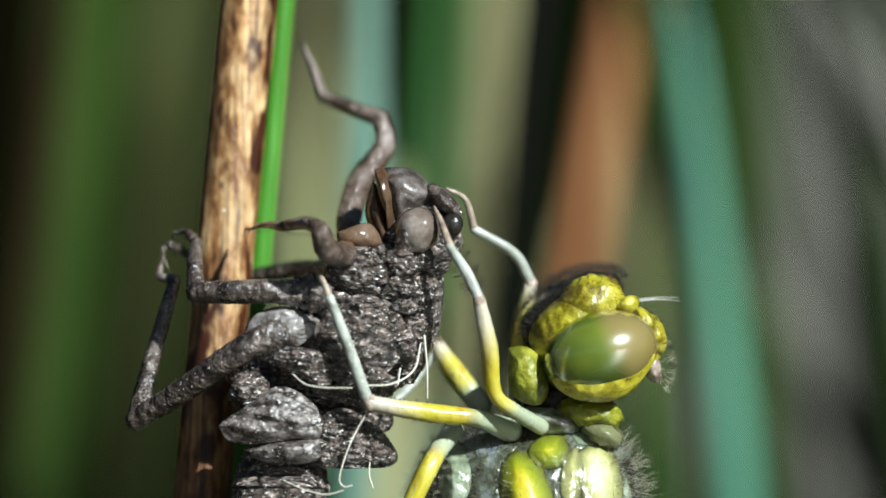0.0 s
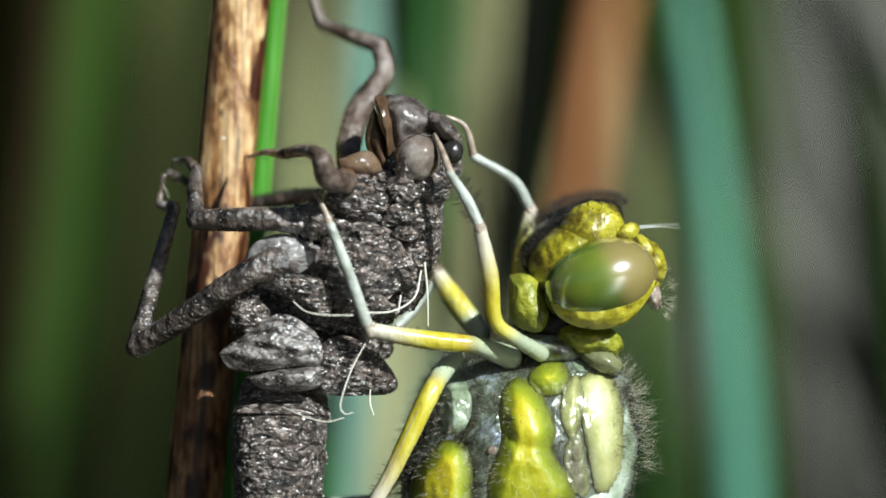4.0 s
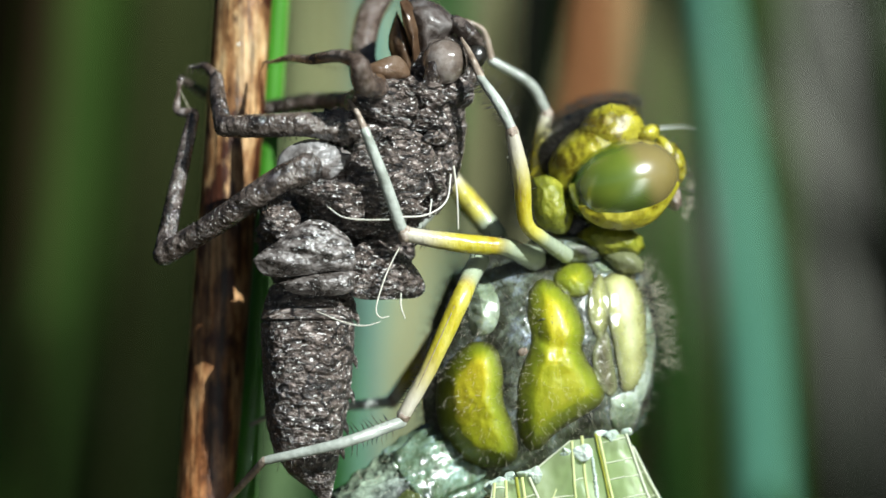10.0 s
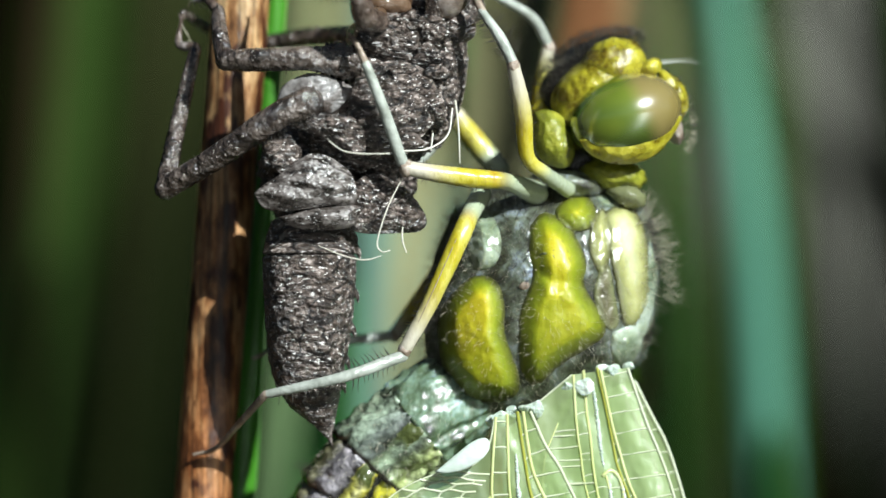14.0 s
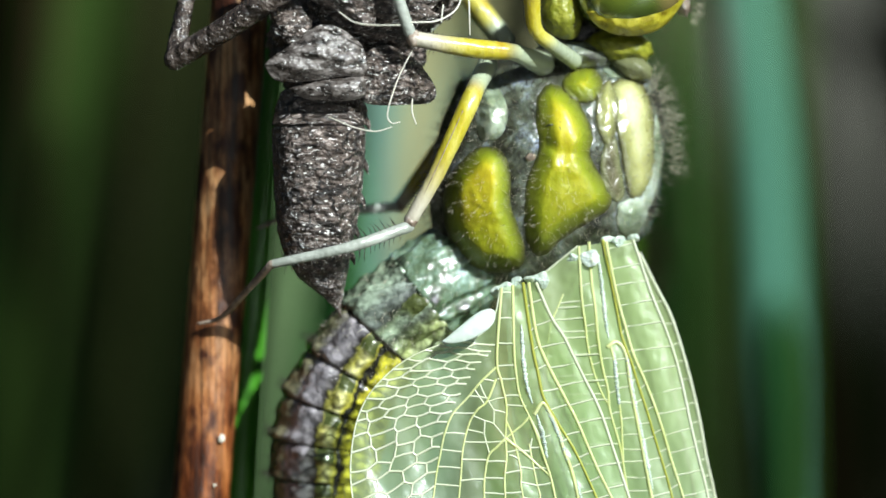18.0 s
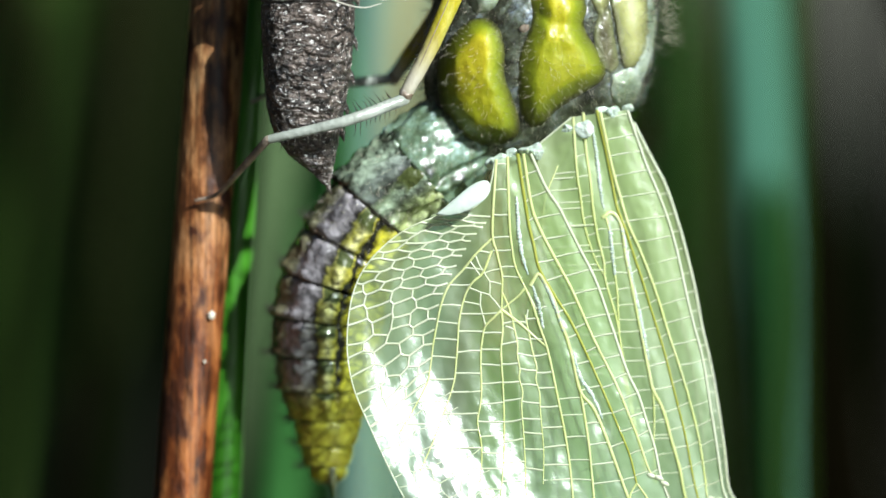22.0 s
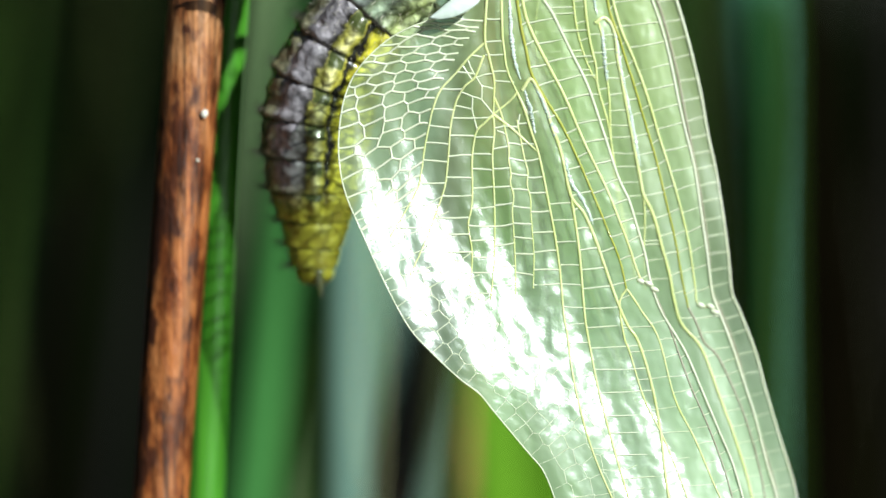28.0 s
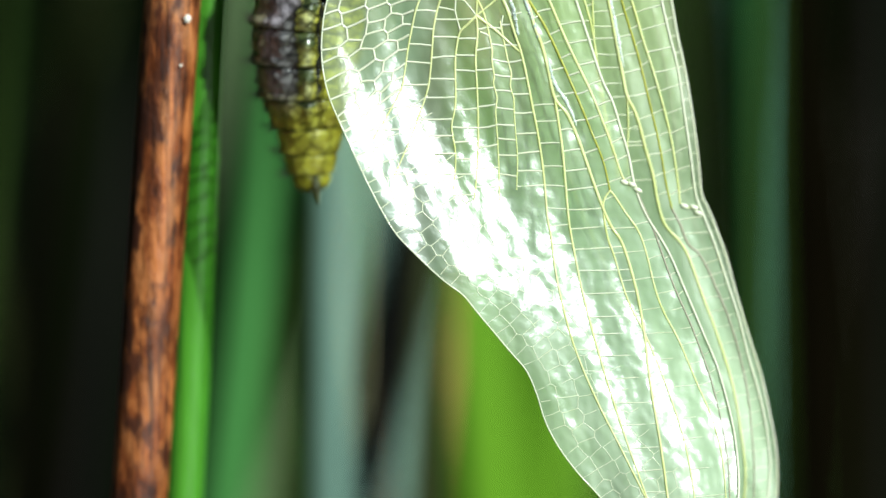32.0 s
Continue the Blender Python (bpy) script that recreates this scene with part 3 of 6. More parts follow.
def tube(bm, pts, k=6, sides=10, wide=1.0, knobs=0.0, seed=0):
    """A tapered tube through (x, d, z, radius) in mm. wide: its breadth across the line of sight against its depth."""
    rows = curve_points(pts, k)
    for end in (0, -1):
        q = rows[end].copy()
        step = rows[end] - rows[1 if end == 0 else -2]
        step = step[:3] / (np.linalg.norm(step[:3]) + 1e-9)
        for f, g in ((0.55, 0.8), (0.85, 0.35)):
            e = q.copy()
            e[:3] += step * q[3] * f
            e[3] = q[3] * g
            rows = [e] + rows if end == 0 else rows + [e]
    rings = []
    lay = bm.verts.layers.float.get("along") or bm.verts.layers.float.new("along")
    up = None
    rnd = random.Random(seed)
    for i, r in enumerate(rows):
        a, b = rows[max(0, i - 1)], rows[min(len(rows) - 1, i + 1)]
        t = (V(*b[:3]) - V(*a[:3])).normalized()
        if up is None:
            up = Vector((0, -1, 0)) if abs(t.y) < 0.9 else Vector((1, 0, 0))
        up = (up - t * up.dot(t)).normalized()
        side = t.cross(up)
        ring = []
        for j in range(sides):
            an = 2 * math.pi * j / sides
            rad = max(r[3], 0.004) * MM * (1 + (rnd.uniform(-knobs, knobs) if knobs else 0))
            w = bm.verts.new(V(*r[:3]) + side * math.cos(an) * rad * wide + up * math.sin(an) * rad)
            w[lay] = i / (len(rows) - 1)
            ring.append(w)
        rings.append(ring)
    for p, q in zip(rings, rings[1:]):
        for j in range(sides):
            bm.faces.new((p[j], p[(j + 1) % sides], q[(j + 1) % sides], q[j]))
    bm.faces.new(rings[0])
    bm.faces.new(list(reversed(rings[-1])))
    return bm


def limb(name, pts, mat, parent, label="", **more):
    return part(name, tube(bmesh.new(), pts, **more), mat, parent, label)


def blob(bm, at, size, turn=0.0, lumps=0.0, freq=1.0, seed=0.0, u=24, v=16, crust=0.0):
    """A lumpy ellipsoid: centre and half sizes in mm (right, towards the camera, up), turned clockwise in the picture."""
    made = bmesh.ops.create_uvsphere(bm, u_segments=u, v_segments=v, radius=1.0)["verts"]
    rot = Matrix.Rotation(radians(turn), 3, "Y")
    for w in made:
        c = w.co.copy()
        if lumps:
            c *= 1 + lumps * noise.fractal(c * freq * 2 + Vector((seed, seed * 1.7, 0)), 0.8, 2.0, 4)
        if crust:
            g = Vector((c.x * size[0], c.y * size[1], c.z * size[2])) + Vector((seed * 3, seed, 0))
            c *= 1 + crust * ((noise.ridged_multi_fractal(g * 0.8, 0.9, 2.1, 5, 1.0, 2.0) - 1.2) + 0.5 * noise.noise(g * 4.5) + 0.3 * noise.noise(g * 10))
        c = Vector((c.x * size[0], c.y * size[1], c.z * size[2])) * MM
        w.co = rot @ c + V(*at)
    return bm


def lump(name, at, size, mat, parent, label="", **more):
    return part(name, blob(bmesh.new(), at, size, **more), mat, parent, label)


def slab(name, outline, d, bulge, mat, parent, label="", thick=0.5, lumps=0.06, freq=0.9, ridge=0.0, seed=0.0, lean=(0, 0), n=56, layers=9, crust=0.0):
    """A domed plate with the given outline of (x, z) in mm, its rim at depth d; lean: change of depth per mm to the right and up."""
    loop = curve_points(list(outline) + [outline[0]], 10)[:-1]
    loop = np.array(loop)
    pick = np.linspace(0, len(loop), n, endpoint=False)
    loop = np.stack([np.interp(pick, range(len(loop) + 1), np.r_[loop[:, q], loop[0, q]]) for q in (0, 1)], 1)
    c = loop.mean(0)
    bm = bmesh.new()
    lay = bm.verts.layers.float.new("rim")
    rings = []
    for i in range(layers):
        f = 1 - i / layers
        ring = []
        for q in loop:
            p = c + (q - c) * f
            h = bulge * (1 - f ** 2.4) + lumps * bulge * 2 * noise.fractal(Vector((p[0] * freq + seed, p[1] * freq, seed)), 0.7, 2.0, 5)
            if crust:
                g = Vector((p[0] + seed, p[1], seed))
                h += crust * ((noise.ridged_multi_fractal(g * 0.8, 0.9, 2.1, 5, 1.0, 2.0) - 1.2) + 0.5 * noise.noise(g * 4.5))
            h += ridge * math.sin((p[1] - c[1]) * 7 + (p[0] - c[0]) * 1.2) * (1 - f ** 3)
            v = bm.verts.new(V(p[0], d + h + (p[0] - c[0]) * lean[0] + (p[1] - c[1]) * lean[1], p[1]))
            v[lay] = 1 - f ** 1.3
            ring.append(v)
        rings.append(ring)
    back = [bm.verts.new(V(c[0] + (q[0] - c[0]) * 0.9, d - thick + (q[0] - c[0]) * lean[0] + (q[1] - c[1]) * lean[1], c[1] + (q[1] - c[1]) * 0.9)) for q in loop]
    rings = [back] + rings
    for p, q in zip(rings, rings[1:]):
        for j in range(n):
            bm.faces.new((p[j], p[(j + 1) % n], q[(j + 1) % n], q[j]))
    bm.faces.new(back)
    mid = bm.verts.new(V(c[0], d + bulge, c[1]))
    mid[lay] = 1.0
    for j in range(n):
        bm.faces.new((rings[-1][j], rings[-1][(j + 1) % n], mid))
    return part(name, bm, mat, parent, label)


def hairs(bm, spots, length, thick, rnd, lean=0.5, droop=None):
    """Tapered hairs at (place, normal) pairs; lengths in mm."""
    for p, nrm in spots:
        w = (nrm + Vector((rnd.uniform(-1, 1), rnd.uniform(-1, 1), rnd.uniform(-1, 1))) * lean + (droop or Vector())).normalized()
        L = length * rnd.uniform(0.5, 1.1) * MM
        s = w.orthogonal().normalized() * thick * MM
        t = w.cross(s)
        bend = Vector((rnd.uniform(-1, 1), rnd.uniform(-1, 1), rnd.uniform(-1, 1))) * L * 0.12
        base = [bm.verts.new(p + s * a + t * b) for a, b in ((1, 0), (-0.5, 0.87), (-0.5, -0.87))]
        mid = [bm.verts.new(p + w * L * 0.55 + bend + (s * a + t * b) * 0.7) for a, b in ((1, 0), (-0.5, 0.87), (-0.5, -0.87))]
        tip = bm.verts.new(p + w * L)
        for j in range(3):
            bm.faces.new((base[j], base[(j + 1) % 3], mid[(j + 1) % 3], mid[j]))
            bm.faces.new((mid[j], mid[(j + 1) % 3], tip))


def fur(name, at, size, turn, count, length, thick, parent, seed, where=None, mat="hair", lean=0.5, droop=None):
    rnd = random.Random(seed)
    rot = Matrix.Rotation(radians(turn), 3, "Y")
    spots = []
    while len(spots) < count:
        c = Vector((rnd.gauss(0, 1), rnd.gauss(0, 1), rnd.gauss(0, 1))).normalized()
        if c.y > 0.45 or (where and not where(c)):
            continue
        nrm = rot @ Vector((c.x / size[0], c.y / size[1], c.z / size[2])).normalized()
        spots.append((rot @ (Vector((c.x * size[0], c.y * size[1], c.z * size[2])) * MM) + V(*at), nrm))
    bm = bmesh.new()
    hairs(bm, spots, length, thick, rnd, lean, droop)
    ob = part(name, bm, mat, parent)
    return tagged(ob, kind="stuff")


def spines(name, a, b, count, way, length, parent, thick=0.025, mat="hair", seed=0, off=0.0):
    """A row of bristles from a to b (mm), pointing along way."""
    rnd = random.Random(seed)
    A, B = V(*a), V(*b)
    w = V(*way).normalized()
    bm = bmesh.new()
    hairs(bm, [(A.lerp(B, (i + rnd.random() * 0.6) / count) + w * off * MM, w) for i in range(count)], length, thick, rnd, 0.18)
    return part(name, bm, mat, parent)


# ---- setting ----
GROUND = -0.26
bm = bmesh.new()
bmesh.ops.create_grid(bm, x_segments=40, y_segments=40, size=1.0)
for w in bm.verts:
    w.co = Vector((math.copysign(abs(w.co.x) ** 4, w.co.x) * 800, math.copysign(abs(w.co.y) ** 4, w.co.y) * 800, GROUND))
tagged(new("ground", finish("ground", bm, "ground")), "wet dark mud at the foot of the rushes", "ground", kind="structure")
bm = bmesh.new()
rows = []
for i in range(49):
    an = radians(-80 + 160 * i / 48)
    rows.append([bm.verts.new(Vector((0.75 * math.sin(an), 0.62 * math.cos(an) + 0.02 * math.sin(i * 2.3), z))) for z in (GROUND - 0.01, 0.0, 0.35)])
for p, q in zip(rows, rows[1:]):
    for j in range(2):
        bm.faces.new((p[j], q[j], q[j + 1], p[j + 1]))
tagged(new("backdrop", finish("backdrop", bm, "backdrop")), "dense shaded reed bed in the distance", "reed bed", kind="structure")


# ---- rushes ----
def rush(name, pts, mat, label, group="", sides=14, wide=1.0, k=8, knobs=0.0):
    ob = new(name, finish(name, tube(bmesh.new(), pts, k=k, sides=sides, wide=wide, knobs=knobs), mat))
    return tagged(ob, label, "rush", group)


# the dead stem that carries the husk, from the mud to above the picture
def stem_line(marks, heights):
    """Evenly stepped places along a stem, from a few marks (x, d, z, radius)."""
    m = np.array(marks, float)
    return [tuple(float(np.interp(z, m[:, 2], m[:, k])) if k != 2 else z for k in range(4)) for z in heights]


STEPS = (-262, -170, -90, -60, -35, -12, 9, 30, 50, 70, 95, 120)
dead_stem = rush("dead_rush_stem", stem_line([(-30, 0, -262, 1.9), (-19, 0, -90, 1.62), (-14.45, 0, -35, 1.43), (-12.4, 0, -8, 1.42), (-10.2, 0, 18.7, 1.47), (-9.45, 0, 29.2, 1.46), (-6, 0, 70, 1.3), (-2, 0, 120, 1.0)], STEPS),
                 "dead_rush", "brown mottled dead rush stem carrying the empty husk", sides=28, k=24)
rush("green_rush_stem", stem_line([(-26, -5, -262, 1.1), (-17.3, -4.2, -90, 1.02), (-12.44, -4.2, -35.5, 1.0), (-11.02, -4.2, -10.2, 0.93), (-10.35, -4.1, -2, 0.77), (-8.98, -4.0, 14.1, 0.56), (-7.92, -4.0, 29.6, 0.56), (-5, -3, 70, 0.45), (-2, -4, 120, 0.3)], STEPS),
     "green_rush", "fresh bright green rush stem beside the dead stem", sides=20, k=20)

# blurred reeds behind: places as they line up on a plane 60 mm behind the stem
def reed(name, mat, label, depth, *pts):
    depth *= 1.45
    k = (DIST * 1000 + depth) / (DIST * 1000 + 60)
    rows = [(x * k, -depth, z * k, r * k) for x, z, r in pts]
    (x0, d0, z0, r0), (x1, _, z1, _) = rows[0], rows[1]
    slope = max(-0.3, min(0.3, (x1 - x0) / (z1 - z0)))
    step = max(4.0, z1 - z0)
    while z0 > -262:
        x0, z0, step = x0 - slope * min(step, z0 + 262), max(-262.0, z0 - step), step * 1.8
        rows = [(x0, d0, z0, r0)] + rows
    return rush(name, rows, mat, label + ", far out of focus", "reeds behind", k=6)


reed("teal_reed", "reed_teal", "blue-green reed blade", 86, (22.2, -46, 0.1), (21.6, -26, 0.3), (21.2, -16, 0.7), (20.6, -8, 1.3), (19.8, 6, 1.35), (18.0, 22, 1.1), (16.4, 34, 0.8), (15.6, 39, 0.3))
reed("green_reed", "reed_deep", "deep green reed blade", 58, (21.8, -46, 0.25), (21.4, -25, 0.38), (21.2, -14, 0.75), (20.9, -8, 0.9), (20.8, -5, 0.2))
reed("rust_reed", "reed_rust", "rust-brown dead reed", 113, (-1, -46, 0.8), (6.2, 0, 0.9), (9.3, 20.7, 1.0), (12.2, 38.6, 1.1), (14.7, 50, 1.4), (18, 70, 1))
reed("straw_reed", "reed_straw", "pale leaning straw", 89, (46, 0, 0.05), (29.5, 30.7, 1.2), (24.2, 38.8, 1.1), (18, 50, 0.8))
reed("dark_reed", "reed_dark", "near-black reed with shade in its colour", 60, (-4.2, -46, 1.4), (-1.4, -27.7, 1.1), (2.2, 0, 0.7), (4.2, 16, 0.8), (6.2, 38, 1.1), (8, 60, 0.8))
reed("lime_reed", "reed_lime", "yellow-green reed blade", 94, (4.0, -46, 2.4), (3.4, -36, 2.1), (3.2, -28, 1.6), (3.2, -16, 0.8), (3.2, -8, 0.2))
reed("lime_reed", "reed_lime", "yellow-green reed blade", 135, (8.6, -46, 2.6), (8.6, -20, 2.2), (9, 0, 1.0))
reed("olive_reed", "reed_olive", "olive-brown withered reed", 62, (-0.6, -46, 0.9), (0.6, -28, 0.9), (2.6, -4, 0.6), (3.2, 6, 0.15), (4.5, 60, 0.1))
reed("olive_reed", "reed_olive", "olive-brown withered reed", 220, (-30, -46, 0.2), (-24, -20, 0.3), (-22, -14, 0.3), (-19.6, 2, 0.45), (-18.0, 22, 1.2), (-17.2, 40, 2.2), (-17, 70, 1.0))
reed("sage_reed", "reed_sage", "pale sage-green reed", 110, (-12.0, -46, 1.4), (-11.2, -22, 1.9), (-10.4, -8, 1.7), (-10.0, 2, 0.6), (-9, 30, 0.15))
reed("dark_green_reed", "reed_green", "dark green reed", 101, (-9.6, -46, 0.6), (-9.3, -20, 0.5), (-9.2, -8, 0.2))
reed("pale_reed", "reed_pale", "pale blue-green reed", 50, (-6.2, -46, 1.1), (-6.0, -20, 0.9), (-5.2, 2, 1.0), (-5.0, 12, 1.9), (-4.9, 26, 1.7), (-4.8, 38, 1.0), (-4.5, 70, 0.6))
reed("pale_reed", "reed_pale", "pale blue-green reed", 162, (-3.0, -46, 1.6), (-2.6, -10, 2.0), (-2.0, 6, 1.8), (-1.6, 16, 0.4))
reed("green_reed", "reed_mid", "mid-green reed blade", 54, (-13.4, -46, 1.6), (-8.6, -12, 2.2), (-7.4, 2, 1.6), (-7, 10, 0.3))
reed("dark_green_reed", "reed_green", "dark green reed", 210, (-40, -40, 0.3), (-29, -10, 0.5), (-26, 6, 1.8), (-25, 18, 3.0), (-23.5, 40, 3.4), (-22, 70, 1))
reed("dark_green_reed", "reed_green", "dark green reed", 230, (-40, -30, 0.8), (-28, -5, 1.2), (-20.5, 45, 1.2))
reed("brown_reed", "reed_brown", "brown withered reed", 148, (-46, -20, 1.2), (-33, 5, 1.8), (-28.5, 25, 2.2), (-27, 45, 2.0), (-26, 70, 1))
reed("ochre_reed", "reed_tan", "pale ochre withered reed", 150, (-9.4, 0, 0.6), (-8.7, 18, 1.5), (-8.3, 30, 1.2), (-8.1, 40, 0.5), (-10.5, 70, 0.8))
reed("dark_green_reed", "reed_green", "dark green reed", 101, (16.8, -20, 1.6), (16.4, 0, 1.7), (15.2, 24, 1.4), (12.8, 40, 0.9))
reed("dark_green_reed", "reed_green", "dark green reed", 175, (21, 0, 1.5), (20, 20, 1.8), (19.3, 40, 1.8), (19, 70, 1))
reed("green_reed", "reed_mid", "mid-green reed blade", 121, (-2.6, 0, 0.4), (-0.6, 20, 0.6), (0.2, 34, 0.6), (1.4, 52, 0.5))
reed("ochre_reed", "reed_tan", "pale ochre withered reed", 148, (3.2, 0, 0.9), (3.6, 14, 1.6), (4.0, 40, 1.6), (4.4, 70, 0.6))
reed("green_reed", "reed_mid", "mid-green reed blade", 189, (13.5, 5, 0.3), (13.2, 25, 0.9), (13.0, 45, 1.0), (13, 70, 0.5))
reed("straw_reed", "reed_straw", "grey weathered reed", 182, (27, -8, 0.05), (25.3, 6, 1.6), (24, 20, 2.0), (22.6, 40, 1.3), (21.5, 70, 1.2))
reed("straw_reed", "reed_straw", "grey weathered reed", 216, (37, 0, 0.05), (32, 20, 1.7), (28.6, 45, 1.0), (26, 70, 1.2))
reed("tan_reed", "reed_tan", "pale tan withered reed", 80, (-4.2, -22, 0.2), (-3.4, -4, 0.7), (-3.0, 6, 1.6), (-2.7, 15, 1.7), (-2.5, 27, 0.5))
reed("grey_reed", "reed_straw", "grey-green withered reed", 68, (17.6, -12, 0.03), (17.1, 2, 0.06), (16.8, 11, 0.5), (16.4, 18, 0.2), (16, 27, 0.05))
reed("straw_reed", "reed_straw", "pale leaning straw", 130, (42, -22, 0.05), (28.8, 5, 0.8), (23, 18, 0.7), (20, 25, 0.2))
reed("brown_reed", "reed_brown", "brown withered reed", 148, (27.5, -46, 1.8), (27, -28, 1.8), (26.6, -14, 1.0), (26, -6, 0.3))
# extra streaks; the near-black ones are added to deepen the background's shade
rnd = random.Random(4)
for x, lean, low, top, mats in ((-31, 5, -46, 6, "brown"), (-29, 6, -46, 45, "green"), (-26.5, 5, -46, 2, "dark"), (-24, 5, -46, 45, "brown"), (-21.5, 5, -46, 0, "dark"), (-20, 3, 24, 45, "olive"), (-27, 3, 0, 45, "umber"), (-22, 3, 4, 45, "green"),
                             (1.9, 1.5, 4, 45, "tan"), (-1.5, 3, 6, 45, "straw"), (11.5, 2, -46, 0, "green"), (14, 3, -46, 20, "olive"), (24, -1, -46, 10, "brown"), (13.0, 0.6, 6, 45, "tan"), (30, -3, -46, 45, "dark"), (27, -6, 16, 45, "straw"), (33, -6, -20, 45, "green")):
    names = {"umber": ("brown_reed", "dull brown withered reed"), "brown": ("brown_reed", "brown withered reed"), "green": ("dark_green_reed", "dark green reed"), "dark": ("dark_reed", "near-black reed with shade in its colour"), "olive": ("olive_reed", "olive-brown withered reed"), "tan": ("tan_reed", "pale tan withered reed"), "straw": ("straw_reed", "grey weathered reed")}[mats]
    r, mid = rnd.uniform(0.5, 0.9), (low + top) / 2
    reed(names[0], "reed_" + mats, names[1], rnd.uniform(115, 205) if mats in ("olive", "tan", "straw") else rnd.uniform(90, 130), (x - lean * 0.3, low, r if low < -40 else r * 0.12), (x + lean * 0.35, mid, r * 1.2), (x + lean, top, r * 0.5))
for x, z, r in ((-11.75, -10.7, 0.19), (-12.1, -13.0, 0.08), (-10.3, 18.4, 0.1)):
    lump("pale_grain", (x, 1.42, z), (r, r * 0.7, r * 1.1), "thread", dead_stem, "tiny pale grain stuck to the stem", lumps=0.2, u=10, v=8)

# ---- the empty husk ----
husk = thing("dragonfly_husk", "empty muddy brown larval husk clinging to a dead rush stem", "insect husk")


def hk(*pts):
    """Places on the husk's head, from a drawing of it at 97 units a millimetre."""
    return [(-0.13 + (x - 562) * 0.01026, 16.94 - (y - 495) * 0.01026) for x, y in pts]


def hp(*pts):
    """Places on the husk's wing pads, from a drawing at 90 units a millimetre."""
    return [(-9.956 + 0.01112 * x, 12.40 - 0.01112 * y) for x, y in pts]


lump("head", (-0.5, 3.2, 17.0), (2.2, 2.4, 1.8), "husk", husk, crust=0.06, seed=1.0, u=96, v=64)
slab("face_mask", hk((350, 185), (420, 168), (520, 185), (585, 240), (625, 300), (570, 360), (500, 400), (450, 480), (400, 430), (390, 330), (365, 250)), 4.4, 1.4, "pearl", husk,
     "glossy translucent brown face mask", thick=1.5, lumps=0.05)
slab("mask_flap", hk((343, 190), (385, 182), (425, 240), (455, 330), (448, 430), (410, 478), (392, 400), (362, 310)), 5.2, 0.55, "amber", husk, "translucent amber flap", lumps=0.05, lean=(-0.5, 0))
slab("mask_flap", hk((330, 225), (362, 300), (392, 400), (412, 520), (382, 552), (305, 440), (292, 350)), 4.6, 0.6, "amber", husk, "translucent amber flap", lumps=0.05, lean=(0.3, 0))
slab("mask_flap", hk((190, 500), (330, 455), (390, 545), (300, 570), (200, 545)), 6.6, 0.4, "amber", husk, "translucent amber flap", lumps=0.1, lean=(-0.3, 0))
eye_case = lump("eye", (-0.2, 5.6, 17.1), (1.1, 1.15, 1.12), "husk_eye", husk, "glassy domed brown eye case", turn=10, lumps=0.03, u=32, v=24)
slab("eye_rim", hk((450, 600), (460, 520), (500, 450), (545, 445), (530, 520), (540, 580), (510, 610)), 6.35, 0.4, "husk_leg", eye_case, lumps=0.2)
lump("brow", (0.9, 4.4, 18.7), (1.1, 1.0, 0.45), "husk_leg", husk, turn=42, crust=0.07, seed=6.0, u=80, v=50)
lump("feeler_base", (1.35, 4.6, 17.5), (0.55, 0.6, 0.6), "abd_black", husk, "glossy black feeler base", lumps=0.05)
lump("jaw", (0.2, 4.6, 15.7), (1.1, 1.2, 0.9), "husk", husk, crust=0.08, seed=6.5, u=80, v=56)
lump("forebody", (-2.2, 4.0, 14.9), (2.9, 2.5, 1.9), "husk", husk, crust=0.055, seed=7.0, u=150, v=100)
lump("thorax", (-4.0, 3.9, 11.2), (3.5, 2.6, 2.7), "husk", husk, crust=0.07, seed=8.0, u=160, v=110)
lump("thorax_back", (-0.7, 3.6, 12.7), (1.35, 2.4, 3.3), "husk", husk, crust=0.08, seed=9.0, turn=14, u=120, v=90)
slab("thorax_plate", [(-4.6, 13.2), (-3.0, 13.9), (-1.2, 13.4), (-0.6, 11.6), (-1.8, 9.9), (-3.6, 9.6), (-5.0, 10.8)], 6.5, 0.75, "husk", husk, thick=1.6, lumps=0.05, crust=0.10, seed=4.4, n=140, layers=40)
slab("thorax_plate", [(-4.4, 16.2), (-2.8, 16.5), (-1.4, 15.6), (-1.6, 14.4), (-3.2, 14.2), (-4.6, 14.9)], 6.3, 0.7, "husk", husk, thick=1.6, lumps=0.05, crust=0.10, seed=5.4, n=120, layers=32)
lump("hip", (-6.5, 6.1, 12.1), (1.8, 1.0, 0.9), "pearl", husk, "pearly hollow hip", turn=-12, lumps=0.3, freq=1.5, seed=10.0, u=32, v=24)
lump("hip", (-5.3, 6.4, 13.9), (1.2, 0.9, 0.85), "husk_leg", husk, lumps=0.25, freq=1.8, seed=11.0, u=32, v=24)
lump("hip", (-3.7, 6.8, 15.9), (0.7, 0.8, 0.6), "amber", husk, lumps=0.15, seed=12.0)
lump("lower_thorax", (-4.8, 2.2, 8.4), (3.1, 1.9, 2.0), "husk", husk, crust=0.11, seed=13.0, u=150, v=100)
# hidden behind the pads, added to keep the sun off the stem
lump("underside", (-6.9, 1.9, 9.2), (2.5, 2.2, 3.4), "husk", husk, crust=0.1, seed=33.0, u=90, v=60)
